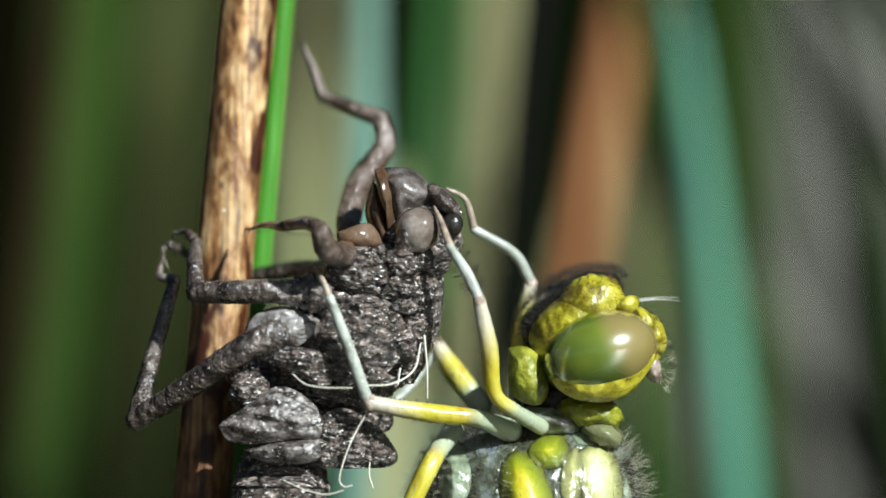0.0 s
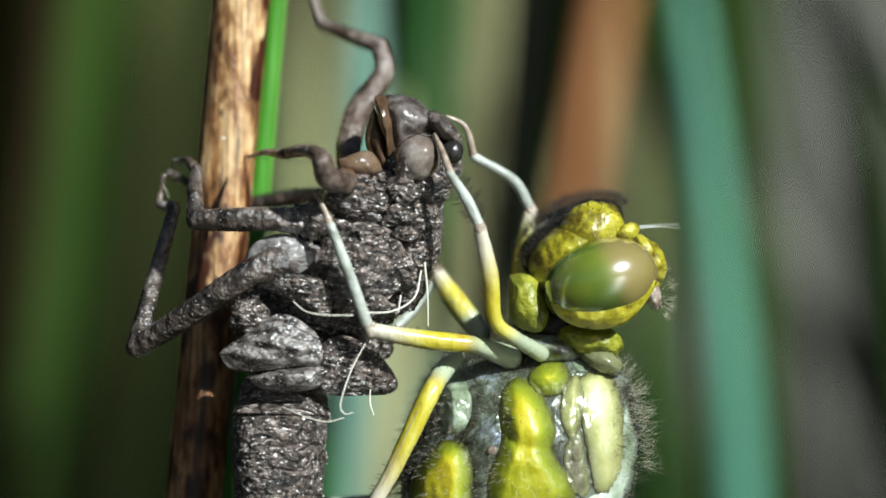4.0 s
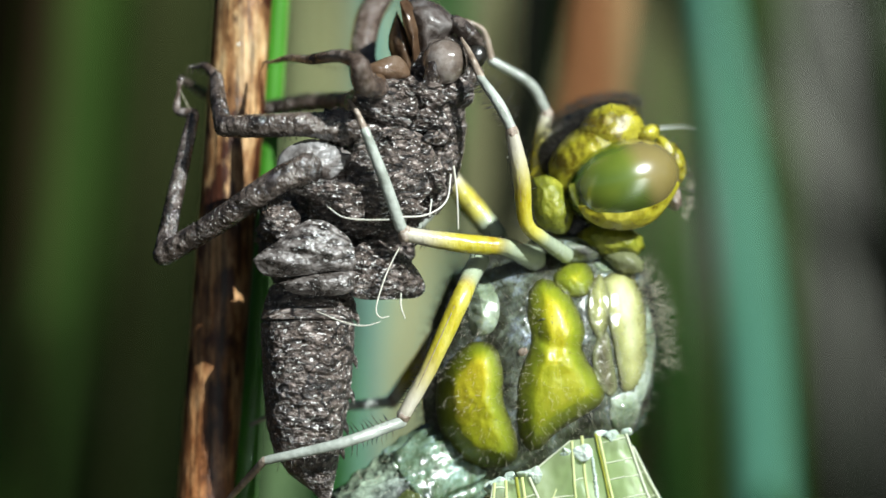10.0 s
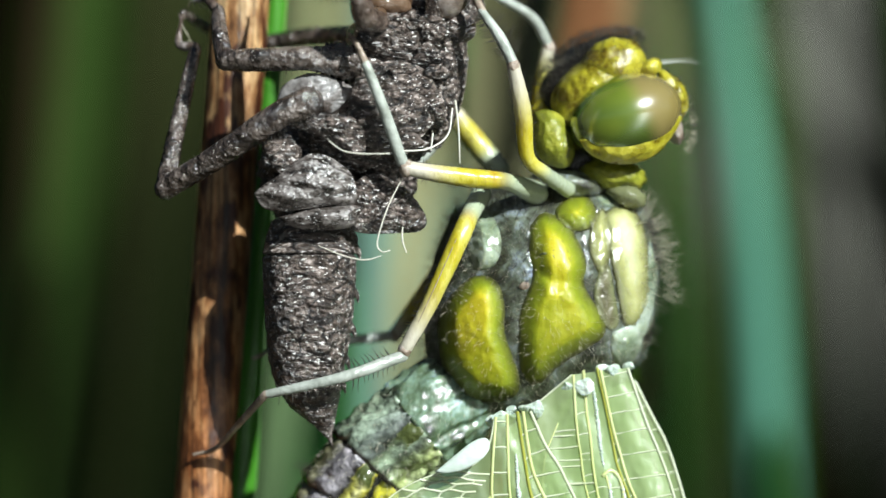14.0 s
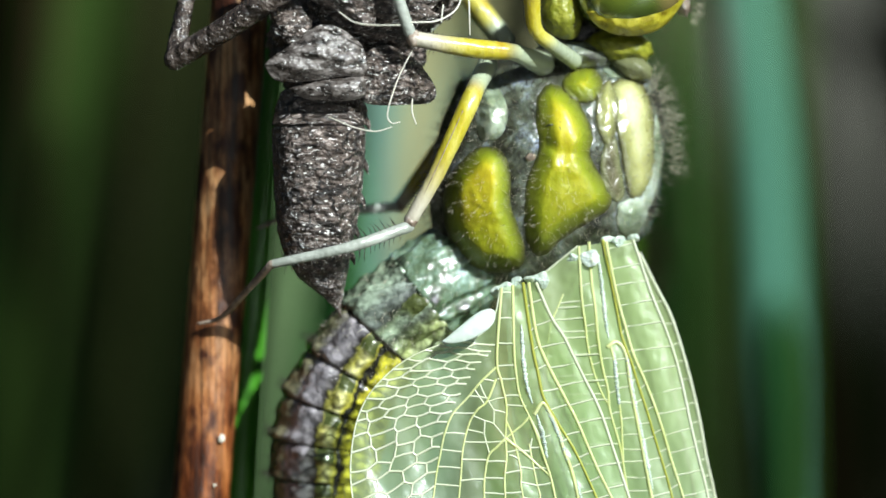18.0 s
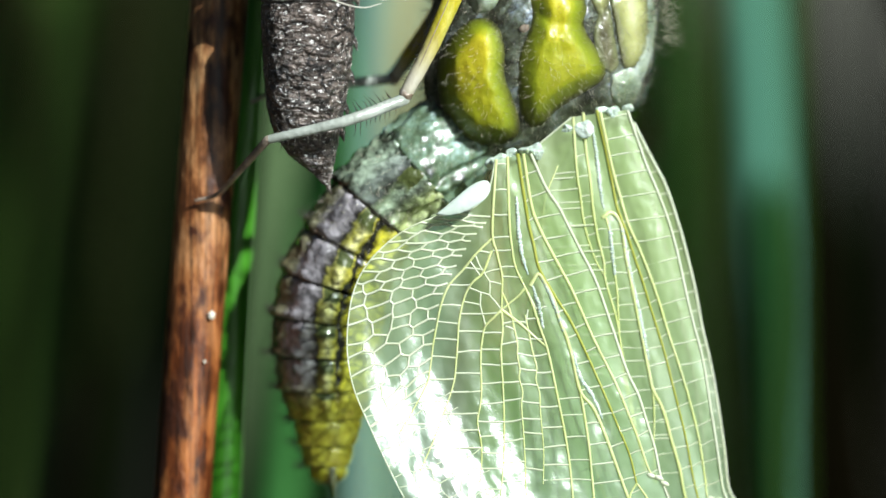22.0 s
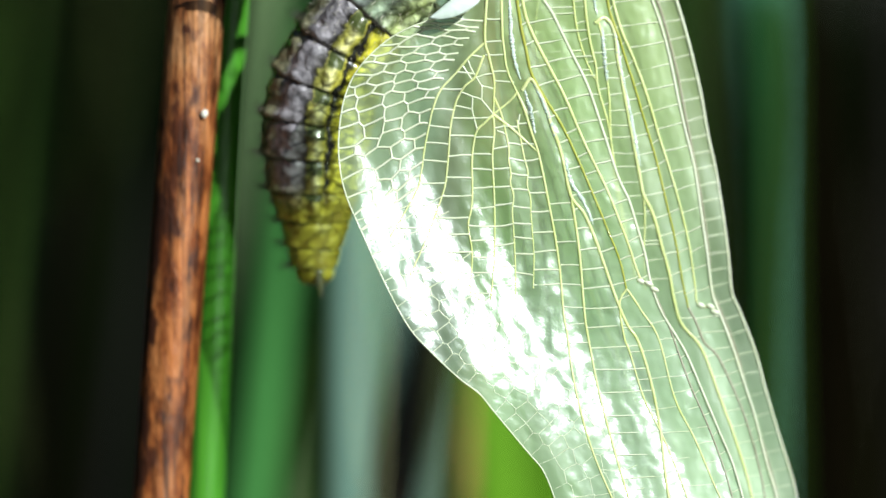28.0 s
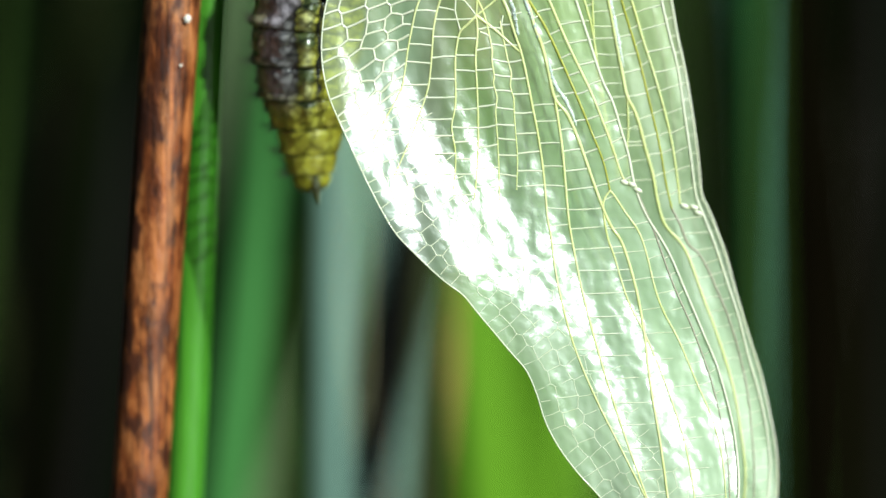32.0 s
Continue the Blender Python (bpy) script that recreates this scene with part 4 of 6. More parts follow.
slab("hip", [(-8.45, 11.81), (-8.04, 12.76), (-6.82, 13.30), (-5.60, 13.02), (-5.01, 12.20), (-5.75, 11.39), (-7.24, 11.13)], 6.7, 0.4, "silver", husk, "silvery hollow hip plate", thick=1.2, lumps=0.2, freq=1.4, n=70, layers=16)
slab("side_fold", [(-8.05, 11.01), (-6.83, 11.22), (-5.07, 11.27), (-4.26, 10.58), (-4.27, 9.23), (-5.62, 9.91), (-6.97, 10.46)], 6.7, 0.5, "husk", husk, "crumpled muddy side fold", thick=1.0, lumps=0.2, crust=0.15, n=90, layers=20, lean=(0.1, 0.35))
rnd = random.Random(61)
for i in range(22):
    x, z, s = rnd.uniform(-4.6, 0.3), rnd.uniform(9.6, 16.0), rnd.uniform(0.35, 0.8)
    ring = [(x + s * (1 + rnd.uniform(-0.35, 0.35)) * math.cos(k * math.pi / 4) * rnd.uniform(0.7, 1.5), z + s * (1 + rnd.uniform(-0.35, 0.35)) * math.sin(k * math.pi / 4) * 0.7) for k in range(8)]
    slab("mud_crust", ring, 6.75 - 0.13 * (x + 2.2) ** 2 * 0.5, 0.2, "husk", husk, thick=1.3, lumps=0.16, crust=0.12, seed=i * 1.3, lean=(rnd.uniform(-0.5, 0.3), rnd.uniform(-0.3, 0.6)), n=64, layers=14)
lump("pad_root", (-8.2, 6.2, 9.3), (0.9, 0.8, 1.0), "husk", husk, crust=0.15, lumps=0.3, freq=1.8, seed=13.5, u=28, v=20)
slab("wing_pad", hp((40, 440), (75, 408), (150, 358), (255, 282), (320, 265), (400, 300), (470, 370), (478, 480), (380, 490), (300, 502), (160, 516), (80, 500)), 6.9, 0.6, "pad", husk,
     "flat leaf-shaped wing pad", thick=0.9, lumps=0.04, crust=0.045, ridge=0.075, seed=14.0, lean=(-0.12, 0.05), n=150, layers=40)
slab("wing_pad", hp((140, 540), (270, 502), (450, 490), (480, 530), (462, 582), (350, 597), (220, 586)), 6.5, 0.6, "pad", husk,
     "flat leaf-shaped wing pad", thick=0.9, lumps=0.04, crust=0.06, ridge=0.06, seed=15.0, n=130, layers=30)
slab("wing_pad", hp((450, 400), (560, 350), (680, 400), (740, 460), (785, 540), (772, 588), (700, 606), (460, 592)), 5.2, 0.8, "husk", husk,
     "flat leaf-shaped wing pad", thick=2.4, lumps=0.05, crust=0.2, seed=16.0, lean=(-0.3, 0.1), n=130, layers=30)

RINGS = [(6.4, -8.7, -4.9, 1.2), (5.35, -9.0, -4.8, 1.6), (4.7, -9.15, -4.65, 3.1), (2.6, -9.1, -4.75, 3.2), (0.9, -9.0, -4.9, 3.0), (-0.6, -8.85, -5.2, 2.6), (-1.8, -8.5, -5.4, 2.1), (-2.8, -7.8, -5.6, 1.5), (-3.6, -6.8, -5.75, 0.8), (-4.2, -6.2, -5.95, 0.25)]


def husk_ring(a, b, seed):
    bm = bmesh.new()
    loops = []
    n = 130
    for f in [0.0, 0.04] + [0.08 + 0.9 * i / 18 for i in range(19)] + [1.05]:
        z, xl, xr, dh = [a[i] + (b[i] - a[i]) * f for i in range(4)]
        grow = 1.0 + 0.012 * math.sin(f * math.pi) + 0.018 * math.exp(-((f - 0.9) / 0.09) ** 2) - (0.06 if f < 0.06 else 0)
        loop = []
        for j in range(n):
            an = 2 * math.pi * j / n
            c, s = math.cos(an), math.sin(an)
            c, s = math.copysign(abs(c) ** 0.75, c), math.copysign(abs(s) ** 0.75, s)
            p = Vector(((xl + xr) / 2 + c * (xr - xl) / 2 * grow, 4.0 + s * dh * grow * 0.9, z))
            g = Vector((p.x + seed, p.y, p.z))
            p += Vector((c, s, 0)) * (0.05 * (noise.ridged_multi_fractal(g * 0.9, 0.9, 2.1, 5, 1.0, 2.0) - 1.2) + 0.035 * noise.noise(g * 5.0) + 0.035 * noise.noise(g * 11.0))
            loop.append(bm.verts.new(V(*p)))
        loops.append(loop)
    for p, q in zip(loops, loops[1:]):
        for j in range(n):
            bm.faces.new((p[j], p[(j + 1) % n], q[(j + 1) % n], q[j]))
    bm.faces.new(loops[0])
    bm.faces.new(loops[-1])
    return bm


for i, (a, b) in enumerate(zip(RINGS, RINGS[1:])):
    seg = part("abdomen_ring", husk_ring(a, b, i * 3.1), "husk", husk)
    if i < 6:
        tube(bm := bmesh.new(), [(b[2] - 0.3, 4.3, b[0] + 0.5, 0.3), (b[2] + 0.1, 4.4, b[0] + 0.1, 0.16), (b[2] + 0.22, 4.4, b[0] - 0.3, 0.03)], k=3, sides=6)
        part("side_spine", bm, "husk", seg)
limb("tail_spike", [(-6.1, 4.0, -3.7, 0.3), (-5.95, 4.0, -4.3, 0.12), (-5.8, 4.0, -4.75, 0.02)], "husk_leg", husk)


def husk_leg(pieces, seed, skins=("husk_leg", "husk_leg", "brown_leg")):
    for i, (nm, pts) in enumerate(pieces):
        ob = limb(nm, pts, skins[i], husk, k=14, sides=20, knobs=0.03, seed=seed + i)
        a, b = pts[0], pts[-1]
        if nm == "foot":
            c, way = Vector(b[:3]), (Vector(b[:3]) - Vector(pts[-2][:3])).normalized()
            for s in (-1, 1):
                m, e = c + way * 0.3 + Vector((0.1 * s, 0.1 * s, 0.05)), c + way * 0.45 + Vector((0.14 * s, 0.1 * s, -0.3))
                limb("claw", [(*c, 0.07), (*m, 0.05), (*e, 0.015)], "brown_leg", ob, sides=6)
            spines("bristles", a[:3], b[:3], 14, (0.2, 0.6, -1), 0.4, ob, 0.016, "pale_hair", seed + 90, off=b[3])
        if nm in ("thigh", "shin"):
            L = math.dist(a[:3], b[:3])
            spines("bristles", (a[0], a[1] + a[3] * 0.6, a[2] - a[3] * 0.8), (b[0], b[1] + b[3] * 0.6, b[2] - b[3] * 0.8), int(L * 4), (0.3, 0.5, -1), 0.34, ob, 0.022, "hair", seed + i)
            spines("bristles", (a[0], a[1] + a[3] * 0.6, a[2] + a[3] * 0.8), (b[0], b[1] + b[3] * 0.6, b[2] + b[3] * 0.8), int(L * 3), (-0.6, 0.5, 1), 0.34, ob, 0.022, "hair", seed + i + 50)


husk_leg([("thigh", [(-4.01, 1.5, 17.05, 0.62), (-4.13, 0.8, 18.15, 0.64), (-3.75, -0.5, 20.02, 0.65), (-2.71, -1.5, 21.96, 0.52), (-2.92, -2.0, 23.33, 0.44)]),
          ("shin", [(-2.92, -2.0, 23.43, 0.44), (-4.39, -2.5, 23.98, 0.38), (-5.97, -3.0, 24.63, 0.31)]),
          ("foot", [(-6.07, -3.0, 24.63, 0.29), (-6.49, -3.2, 25.89, 0.23), (-7.06, -3.4, 27.13, 0.13)])], 21, ("brown_leg", "brown_leg", "brown_leg"))
husk_leg([("thigh", [(-3.4, 7.2, 15.7, 0.5), (-4.1, 9.0, 15.8, 0.58), (-4.35, 9.8, 16.55, 0.5)]),
          ("shin", [(-4.4, 9.7, 16.75, 0.40), (-5.3, 8.5, 17.15, 0.33), (-6.7, 6.6, 17.15, 0.25)]),
          ("foot", [(-6.7, 6.6, 17.15, 0.23), (-7.7, 4.8, 17.4, 0.17), (-8.75, 3.0, 17.35, 0.07)])], 31, ("brown_leg", "brown_leg", "brown_leg"))
husk_leg([("thigh", [(-5.6, 6.6, 13.9, 0.72), (-7.0, 7.0, 14.0, 0.6), (-9.0, 6.8, 13.95, 0.58), (-10.9, 6.0, 14.0, 0.52)]),
          ("shin", [(-10.9, 5.9, 14.0, 0.46), (-11.2, 4.6, 15.4, 0.4), (-11.3, 3.5, 16.6, 0.33)]),
          ("foot", [(-11.3, 3.5, 16.6, 0.3), (-11.9, 2.7, 17.2, 0.2), (-12.4, 2.2, 17.2, 0.08)])], 41)
husk_leg([("thigh", [(-6.8, 6.9, 11.9, 0.8), (-8.4, 7.0, 11.2, 0.66), (-11.2, 6.0, 9.4, 0.6), (-13.9, 4.7, 7.85, 0.55)]),
          ("shin", [(-13.9, 4.7, 7.8, 0.5), (-13.4, 3.9, 10.5, 0.42), (-12.5, 2.7, 14.8, 0.3)]),
          ("foot", [(-12.5, 2.7, 14.9, 0.26), (-13.3, 2.1, 15.1, 0.2), (-13.2, 2.0, 16.2, 0.07)])], 51)
husk_leg([("thigh", [(-4.5, 0.5, 15.6, 0.5), (-7.0, -1.2, 15.7, 0.45), (-9.6, -2.6, 15.4, 0.4)]), ("shin", [(-9.6, -2.6, 15.4, 0.36), (-12.0, -2.4, 16.2, 0.28), (-13.2, 0.0, 16.8, 0.2)])], 61)

for pts in ([(-5.9, 7.6, 10.0, 0.045), (-5.2, 7.9, 9.5, 0.05), (-4.2, 8.0, 9.35, 0.05), (-3.0, 8.0, 9.35, 0.045)],
            [(-2.6, 7.6, 9.5, 0.05), (-1.2, 7.2, 9.6, 0.06), (-0.2, 6.6, 10.3, 0.06), (0.05, 6.0, 11.6, 0.06)],
            [(0.2, 5.8, 12.0, 0.07), (0.35, 5.8, 10.6, 0.06), (0.4, 5.8, 9.0, 0.04)],
            [(-0.9, 6.2, 10.4, 0.06), (-1.0, 6.2, 9.6, 0.06)],
            [(-2.4, 7.0, 8.2, 0.04), (-3.1, 7.2, 6.8, 0.05), (-3.6, 7.2, 5.2, 0.05), (-3.4, 7.2, 4.7, 0.05), (-3.0, 7.2, 4.75, 0.04)],
            [(-6.4, 7.0, 5.0, 0.03), (-5.2, 7.3, 4.5, 0.04), (-4.2, 7.4, 4.3, 0.05), (-3.4, 7.4, 4.5, 0.03)],
            [(-2.3, 5.4, 6.6, 0.03), (-2.4, 5.4, 5.4, 0.06), (-2.2, 5.4, 4.7, 0.04)]):
    limb("breathing_thread", [(x, d, z, r * 0.75) for x, d, z, r in pts], "thread", husk, "white thread of the shed breathing tubes", k=6, sides=6)

# ---- the young dragonfly ----
dragonfly = thing("dragonfly", "newly emerged yellow-green dragonfly with soft pale wings, hanging from its husk", "dragonfly")
head = lump("head", (7.9, 2.2, 11.7), (2.9, 2.4, 2.2), "yellow", dragonfly, turn=-12)
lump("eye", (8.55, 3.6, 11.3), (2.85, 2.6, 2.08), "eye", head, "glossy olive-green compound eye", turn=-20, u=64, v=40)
lump("brow", (7.2, 2.3, 13.0), (2.5, 2.0, 1.35), "yellow", head, turn=-32, lumps=0.02, seed=1.4)
lump("brow", (8.05, 2.7, 13.85), (1.65, 1.6, 1.4), "yellow", head, turn=-18, lumps=0.09, freq=0.9, seed=1.0, u=40, v=28)
lump("brow", (6.55, 2.8, 13.0), (1.15, 1.3, 0.8), "yellow", head, turn=-35, lumps=0.02, seed=2.0)
lump("crown", (6.9, 0.8, 13.65), (2.9, 1.8, 1.5), "abd_black", head, "dark hairy crown", turn=-30, lumps=0.05)
lump("face_plate", (9.85, 3.2, 13.75), (0.6, 0.9, 0.42), "yellow", head, turn=-30, lumps=0.12)
lump("face_plate", (10.75, 3.0, 13.0), (0.35, 0.9, 0.8), "yellow", head, turn=-38, lumps=0.12)


def hd(*pts):
    """Places on the head, from a drawing at 81 units a millimetre."""
    return [(1.59 + 0.01228 * x, 16.82 - 0.01246 * y) for x, y in pts]


slab("cheek", hd((205, 420), (260, 412), (315, 440), (345, 500), (365, 580), (330, 640), (250, 625), (205, 560)), 3.7, 0.7, "cheek", head, "olive-green cheek", thick=1.5, lumps=0.04)
slab("jaw", hd((375, 535), (430, 565), (520, 577), (600, 552), (655, 505), (730, 462), (780, 440), (775, 480), (735, 540), (690, 590), (630, 620), (560, 632), (480, 622), (410, 585)), 4.6, 0.8, "yellow", head,
     "bright yellow jaw", thick=2.2, lumps=0.04, lean=(-0.12, 0), n=80)
slab("lip", hd((740, 320), (775, 340), (800, 400), (795, 460), (760, 480), (755, 420), (760, 370)), 2.9, 0.5, "yellow", head, thick=1.5, lean=(-0.4, 0))
lump("mouth", (10.9, 2.4, 11.0), (0.5, 1.0, 1.0), "joint", head, turn=-25, lumps=0.15)
limb("antenna", [(10.1, 2.6, 13.95, 0.06), (11.3, 2.3, 14.1, 0.03), (12.3, 2.0, 14.05, 0.012)], "tibia", head, sides=6)
limb("antenna", [(10.2, 1.2, 14.15, 0.06), (11.2, 0.8, 14.3, 0.03), (12.2, 0.4, 14.35, 0.012)], "tibia", head, sides=6)
lump("face_plate", (11.15, 2.7, 12.35), (0.5, 0.9, 1.0), "yellow", head, turn=-15, lumps=0.14, freq=1.4)
fur("head_fur", (7.1, 1.2, 13.6), (3.0, 2.1, 1.75), -30, 1100, 0.55, 0.013, head, 3, lambda c: c.z > 0.1)
fur("brow_fur", (8.15, 3.2, 14.25), (1.38, 1.63, 1.23), -10, 240, 0.4, 0.014, head, 4)
fur("face_fur", (11.0, 2.4, 11.3), (0.8, 1.4, 1.6), -20, 130, 0.5, 0.013, head, 5, lambda c: c.x > 0, "pale_hair")
fur("lip_fur", (11.0, 2.4, 11.9), (0.7, 1.4, 1.7), -20, 150, 0.5, 0.013, head, 6, lambda c: c.x > 0)
lump("neck", (8.0, 2.3, 8.5), (1.6, 1.5, 0.85), "cheek", dragonfly, turn=8, lumps=0.14, freq=1.6, u=32, v=24)
lump("throat", (6.4, 0.9, 9.3), (2.4, 1.5, 1.7), "abd_black", dragonfly, "dark hairy throat", lumps=0.1, freq=1.5)
lump("collar", (8.6, 2.5, 7.5), (1.1, 1.2, 0.6), "band", dragonfly, turn=20, lumps=0.15, freq=1.6)
lump("collar", (5.8, 2.4, 8.1), (1.9, 1.3, 0.7), "thorax", dragonfly, turn=6, lumps=0.12, freq=1.5, u=32, v=24)



def tx(*pts):
    """Places on the thorax, from a drawing at 36 units a millimetre."""
    return [(-2.605 + (x - 700) * 0.02744, 7.347 - (y - 400) * 0.02736) for x, y in pts]


def loop_of(pts, n=90):
    rows = np.array(curve_points(list(pts) + [pts[0]], 10)[:-1])
    return rows[np.linspace(0, len(rows), n, endpoint=False).astype(int)]


def inside(loop, x, z):
    """Distance to a closed loop, positive inside it."""
    p, q = loop, np.roll(loop, -1, 0)
    e, w = q - p, np.array([x, z]) - p
    t = np.clip((w * e).sum(1) / ((e * e).sum(1) + 1e-12), 0, 1)
    d = np.sqrt((((p + e * t[:, None]) - [x, z]) ** 2).sum(1).min())
    cross = ((p[:, 1] > z) != (q[:, 1] > z)) & (x < p[:, 0] + (z - p[:, 1]) / (q[:, 1] - p[:, 1] + 1e-12) * e[:, 0])
    return d if cross.sum() % 2 else -d


CHEST = loop_of([(0.2, 7.0), (2.5, 8.0), (5.8, 8.3), (9.0, 7.6), (10.2, 5.8), (10.35, 2.8), (9.5, -0.6), (6.8, -2.0), (3.2, -3.5), (-0.3, -2.9), (-1.3, 0.4), (-0.9, 4.2)], 120)
CHEST_C = CHEST.mean(0)
CHEST_A = np.arctan2(CHEST[:, 1] - CHEST_C[1], CHEST[:, 0] - CHEST_C[0])
CHEST_R = np.hypot(*(CHEST - CHEST_C).T)
ORDER = np.argsort(CHEST_A)
PLATES = [  # name, label, material, raise, outline
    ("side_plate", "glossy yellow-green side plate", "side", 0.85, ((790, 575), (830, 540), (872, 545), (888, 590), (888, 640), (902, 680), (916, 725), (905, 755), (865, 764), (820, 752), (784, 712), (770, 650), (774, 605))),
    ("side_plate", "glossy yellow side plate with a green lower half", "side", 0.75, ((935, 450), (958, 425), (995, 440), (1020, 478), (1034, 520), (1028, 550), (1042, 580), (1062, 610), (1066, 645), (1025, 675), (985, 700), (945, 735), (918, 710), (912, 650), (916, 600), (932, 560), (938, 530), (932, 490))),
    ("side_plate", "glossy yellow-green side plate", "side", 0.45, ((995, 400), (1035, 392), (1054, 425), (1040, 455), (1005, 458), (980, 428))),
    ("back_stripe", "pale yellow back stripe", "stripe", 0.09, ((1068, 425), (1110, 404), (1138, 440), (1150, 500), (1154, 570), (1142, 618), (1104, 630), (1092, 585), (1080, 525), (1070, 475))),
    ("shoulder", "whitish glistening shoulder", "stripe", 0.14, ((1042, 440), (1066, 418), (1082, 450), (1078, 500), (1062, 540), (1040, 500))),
    ("back_band", "brown-grey hairy band", "band", 0.1, ((1056, 530), (1074, 520), (1084, 570), (1092, 622), (1075, 636), (1056, 610), (1046, 570))),
    ("back_ridge", "pale green back ridge", "pale", 0.2, ((1150, 462), (1166, 520), (1166, 580), (1142, 645), (1118, 645), (1135, 605), (1148, 560), (1148, 510))),
    ("shoulder", "whitish glistening shoulder", "pale", 0.4, ((1050, 388), (1095, 366), (1128, 384), (1118, 408), (1070, 414))),
    ("back_lobe", "pale green lobe above the forewing", "pale", 0.4, ((1080, 640), (1120, 626), (1138, 650), (1122, 692), (1094, 704), (1078, 672))),
    ("hip", "pale bluish hip", "pale", 0.5, ((824, 420), (850, 412), (874, 440), (884, 480), (872, 518), (840, 528), (826, 500), (818, 460))),
]
LOOPS = [loop_of(tx(*pl[4]), 48) for pl in PLATES]


def chest_depth(x, z):
    an, r = math.atan2(z - CHEST_C[1], x - CHEST_C[0]), math.hypot(x - CHEST_C[0], z - CHEST_C[1])
    f = min(1.0, r / np.interp(an, CHEST_A[ORDER], CHEST_R[ORDER], period=2 * math.pi))
    d = 0.6 + 4.4 * math.sqrt(max(0.0, 1 - f ** 2.15)) + 0.10 * noise.fractal(Vector((x * 0.9, z * 0.9, 2.0)), 0.8, 2.0, 4)
    for pl, lp in zip(PLATES, LOOPS):
        if abs(x - lp[:, 0].mean()) < 4 and abs(z - lp[:, 1].mean()) < 4:
            s = min(1.0, max(0.0, (inside(lp, x, z) + 0.12) / 1.1))
            d += pl[3] * s * s * (3 - 2 * s) - 0.05 * math.exp(-((s - 0.08) / 0.1) ** 2) * (0 < s < 0.4)
    cx, cz = (x - 4.7) * 0.96 - (z - 3.45) * 0.27, (x - 4.7) * 0.27 + (z - 3.45) * 0.96  # crease across the large plate
    d -= 0.22 * math.exp(-(cz / 0.22) ** 2 - ((cx - 0.2) / 1.1) ** 2)
    d += 0.05 * noise.noise(Vector((x * 3.1, z * 2.2, 5.0)))
    return d


def shell(name, loop, mat, parent, label="", lift=0.0, back=2.0, layers=24, furrow=False):
    """A sheet over the loop that follows the chest's relief, with a back."""
    c = loop.mean(0)
    bm = bmesh.new()
    lay = bm.verts.layers.float.new("rim")
    n = len(loop)
    rings = [[bm.verts.new(V(c[0] + (q[0] - c[0]) * 0.96, chest_depth(*q) - back, c[1] + (q[1] - c[1]) * 0.96)) for q in loop]]
    for i in range(layers):
        f = 1 - i / layers
        ring = []
        for q in loop:
            p = c + (q - c) * f
            sink = 0.3 * min(1.0, max(0.0, max(inside(lp, *p) for lp in LOOPS) / 0.25)) if furrow else 0.0
            v = bm.verts.new(V(p[0], chest_depth(*p) + lift * min(1.0, i / 2) - sink, p[1]))
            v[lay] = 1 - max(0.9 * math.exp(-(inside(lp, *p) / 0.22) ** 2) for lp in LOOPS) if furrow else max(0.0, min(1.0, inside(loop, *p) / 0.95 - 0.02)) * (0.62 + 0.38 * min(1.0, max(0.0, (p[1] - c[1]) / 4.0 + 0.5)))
            ring.append(v)
        rings.append(ring)
    for p, q in zip(rings, rings[1:]):
        for j in range(n):
            bm.faces.new((p[j], p[(j + 1) % n], q[(j + 1) % n], q[j]))
    bm.faces.new(rings[0])
    mid = bm.verts.new(V(c[0], chest_depth(*c) + lift, c[1]))
    mid[lay] = 1.0
    for j in range(n):
        bm.faces.new((rings[-1][j], rings[-1][(j + 1) % n], mid))
    return part(name, bm, mat, parent, label)


thorax = shell("thorax", CHEST, "thorax", dragonfly, "dark hairy translucent thorax", back=3.0, layers=36, furrow=True)
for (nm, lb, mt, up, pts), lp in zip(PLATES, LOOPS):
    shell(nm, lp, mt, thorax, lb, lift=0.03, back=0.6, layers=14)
for pts, r in ((((946, 508), (958, 500), (972, 504), (980, 516), (994, 506)), 0.13), (((968, 502), (976, 494), (990, 490)), 0.08)):
    limb("dark_mark", [(x, chest_depth(x, z) - r * 0.82, z, r * (0.5 if i in (0, len(pts) - 1) else 1)) for i, (x, z) in enumerate(tx(*pts))], "band", thorax, "dark curved mark", sides=8)
hole = tx((923, 557))[0]
lump("spiracle", (hole[0], chest_depth(*hole), hole[1]), (0.26, 0.14, 0.2), "joint", thorax, turn=-20)


def chest_fur(name, count, length, thick, seed, mat, keep):
    rnd = random.Random(seed)
    spots = []
    while len(spots) < count:
        x, z = rnd.uniform(-1.3, 10.4), rnd.uniform(-3.5, 8.3)
        edge_in = inside(CHEST, x, z)
        if edge_in < 0.05 or not keep(x, z, edge_in):
            continue
        e = 0.08
        d = chest_depth(x, z)
        nrm = Vector((-(chest_depth(x + e, z) - d) / e, -1, -(chest_depth(x, z + e) - d) / e)).normalized()
        spots.append((V(x, d, z), nrm))
    bm = bmesh.new()
    hairs(bm, spots, length, thick, rnd, 0.45, Vector((0, 0, -0.25)))
    tagged(part(name, bm, mat, thorax), kind="stuff")


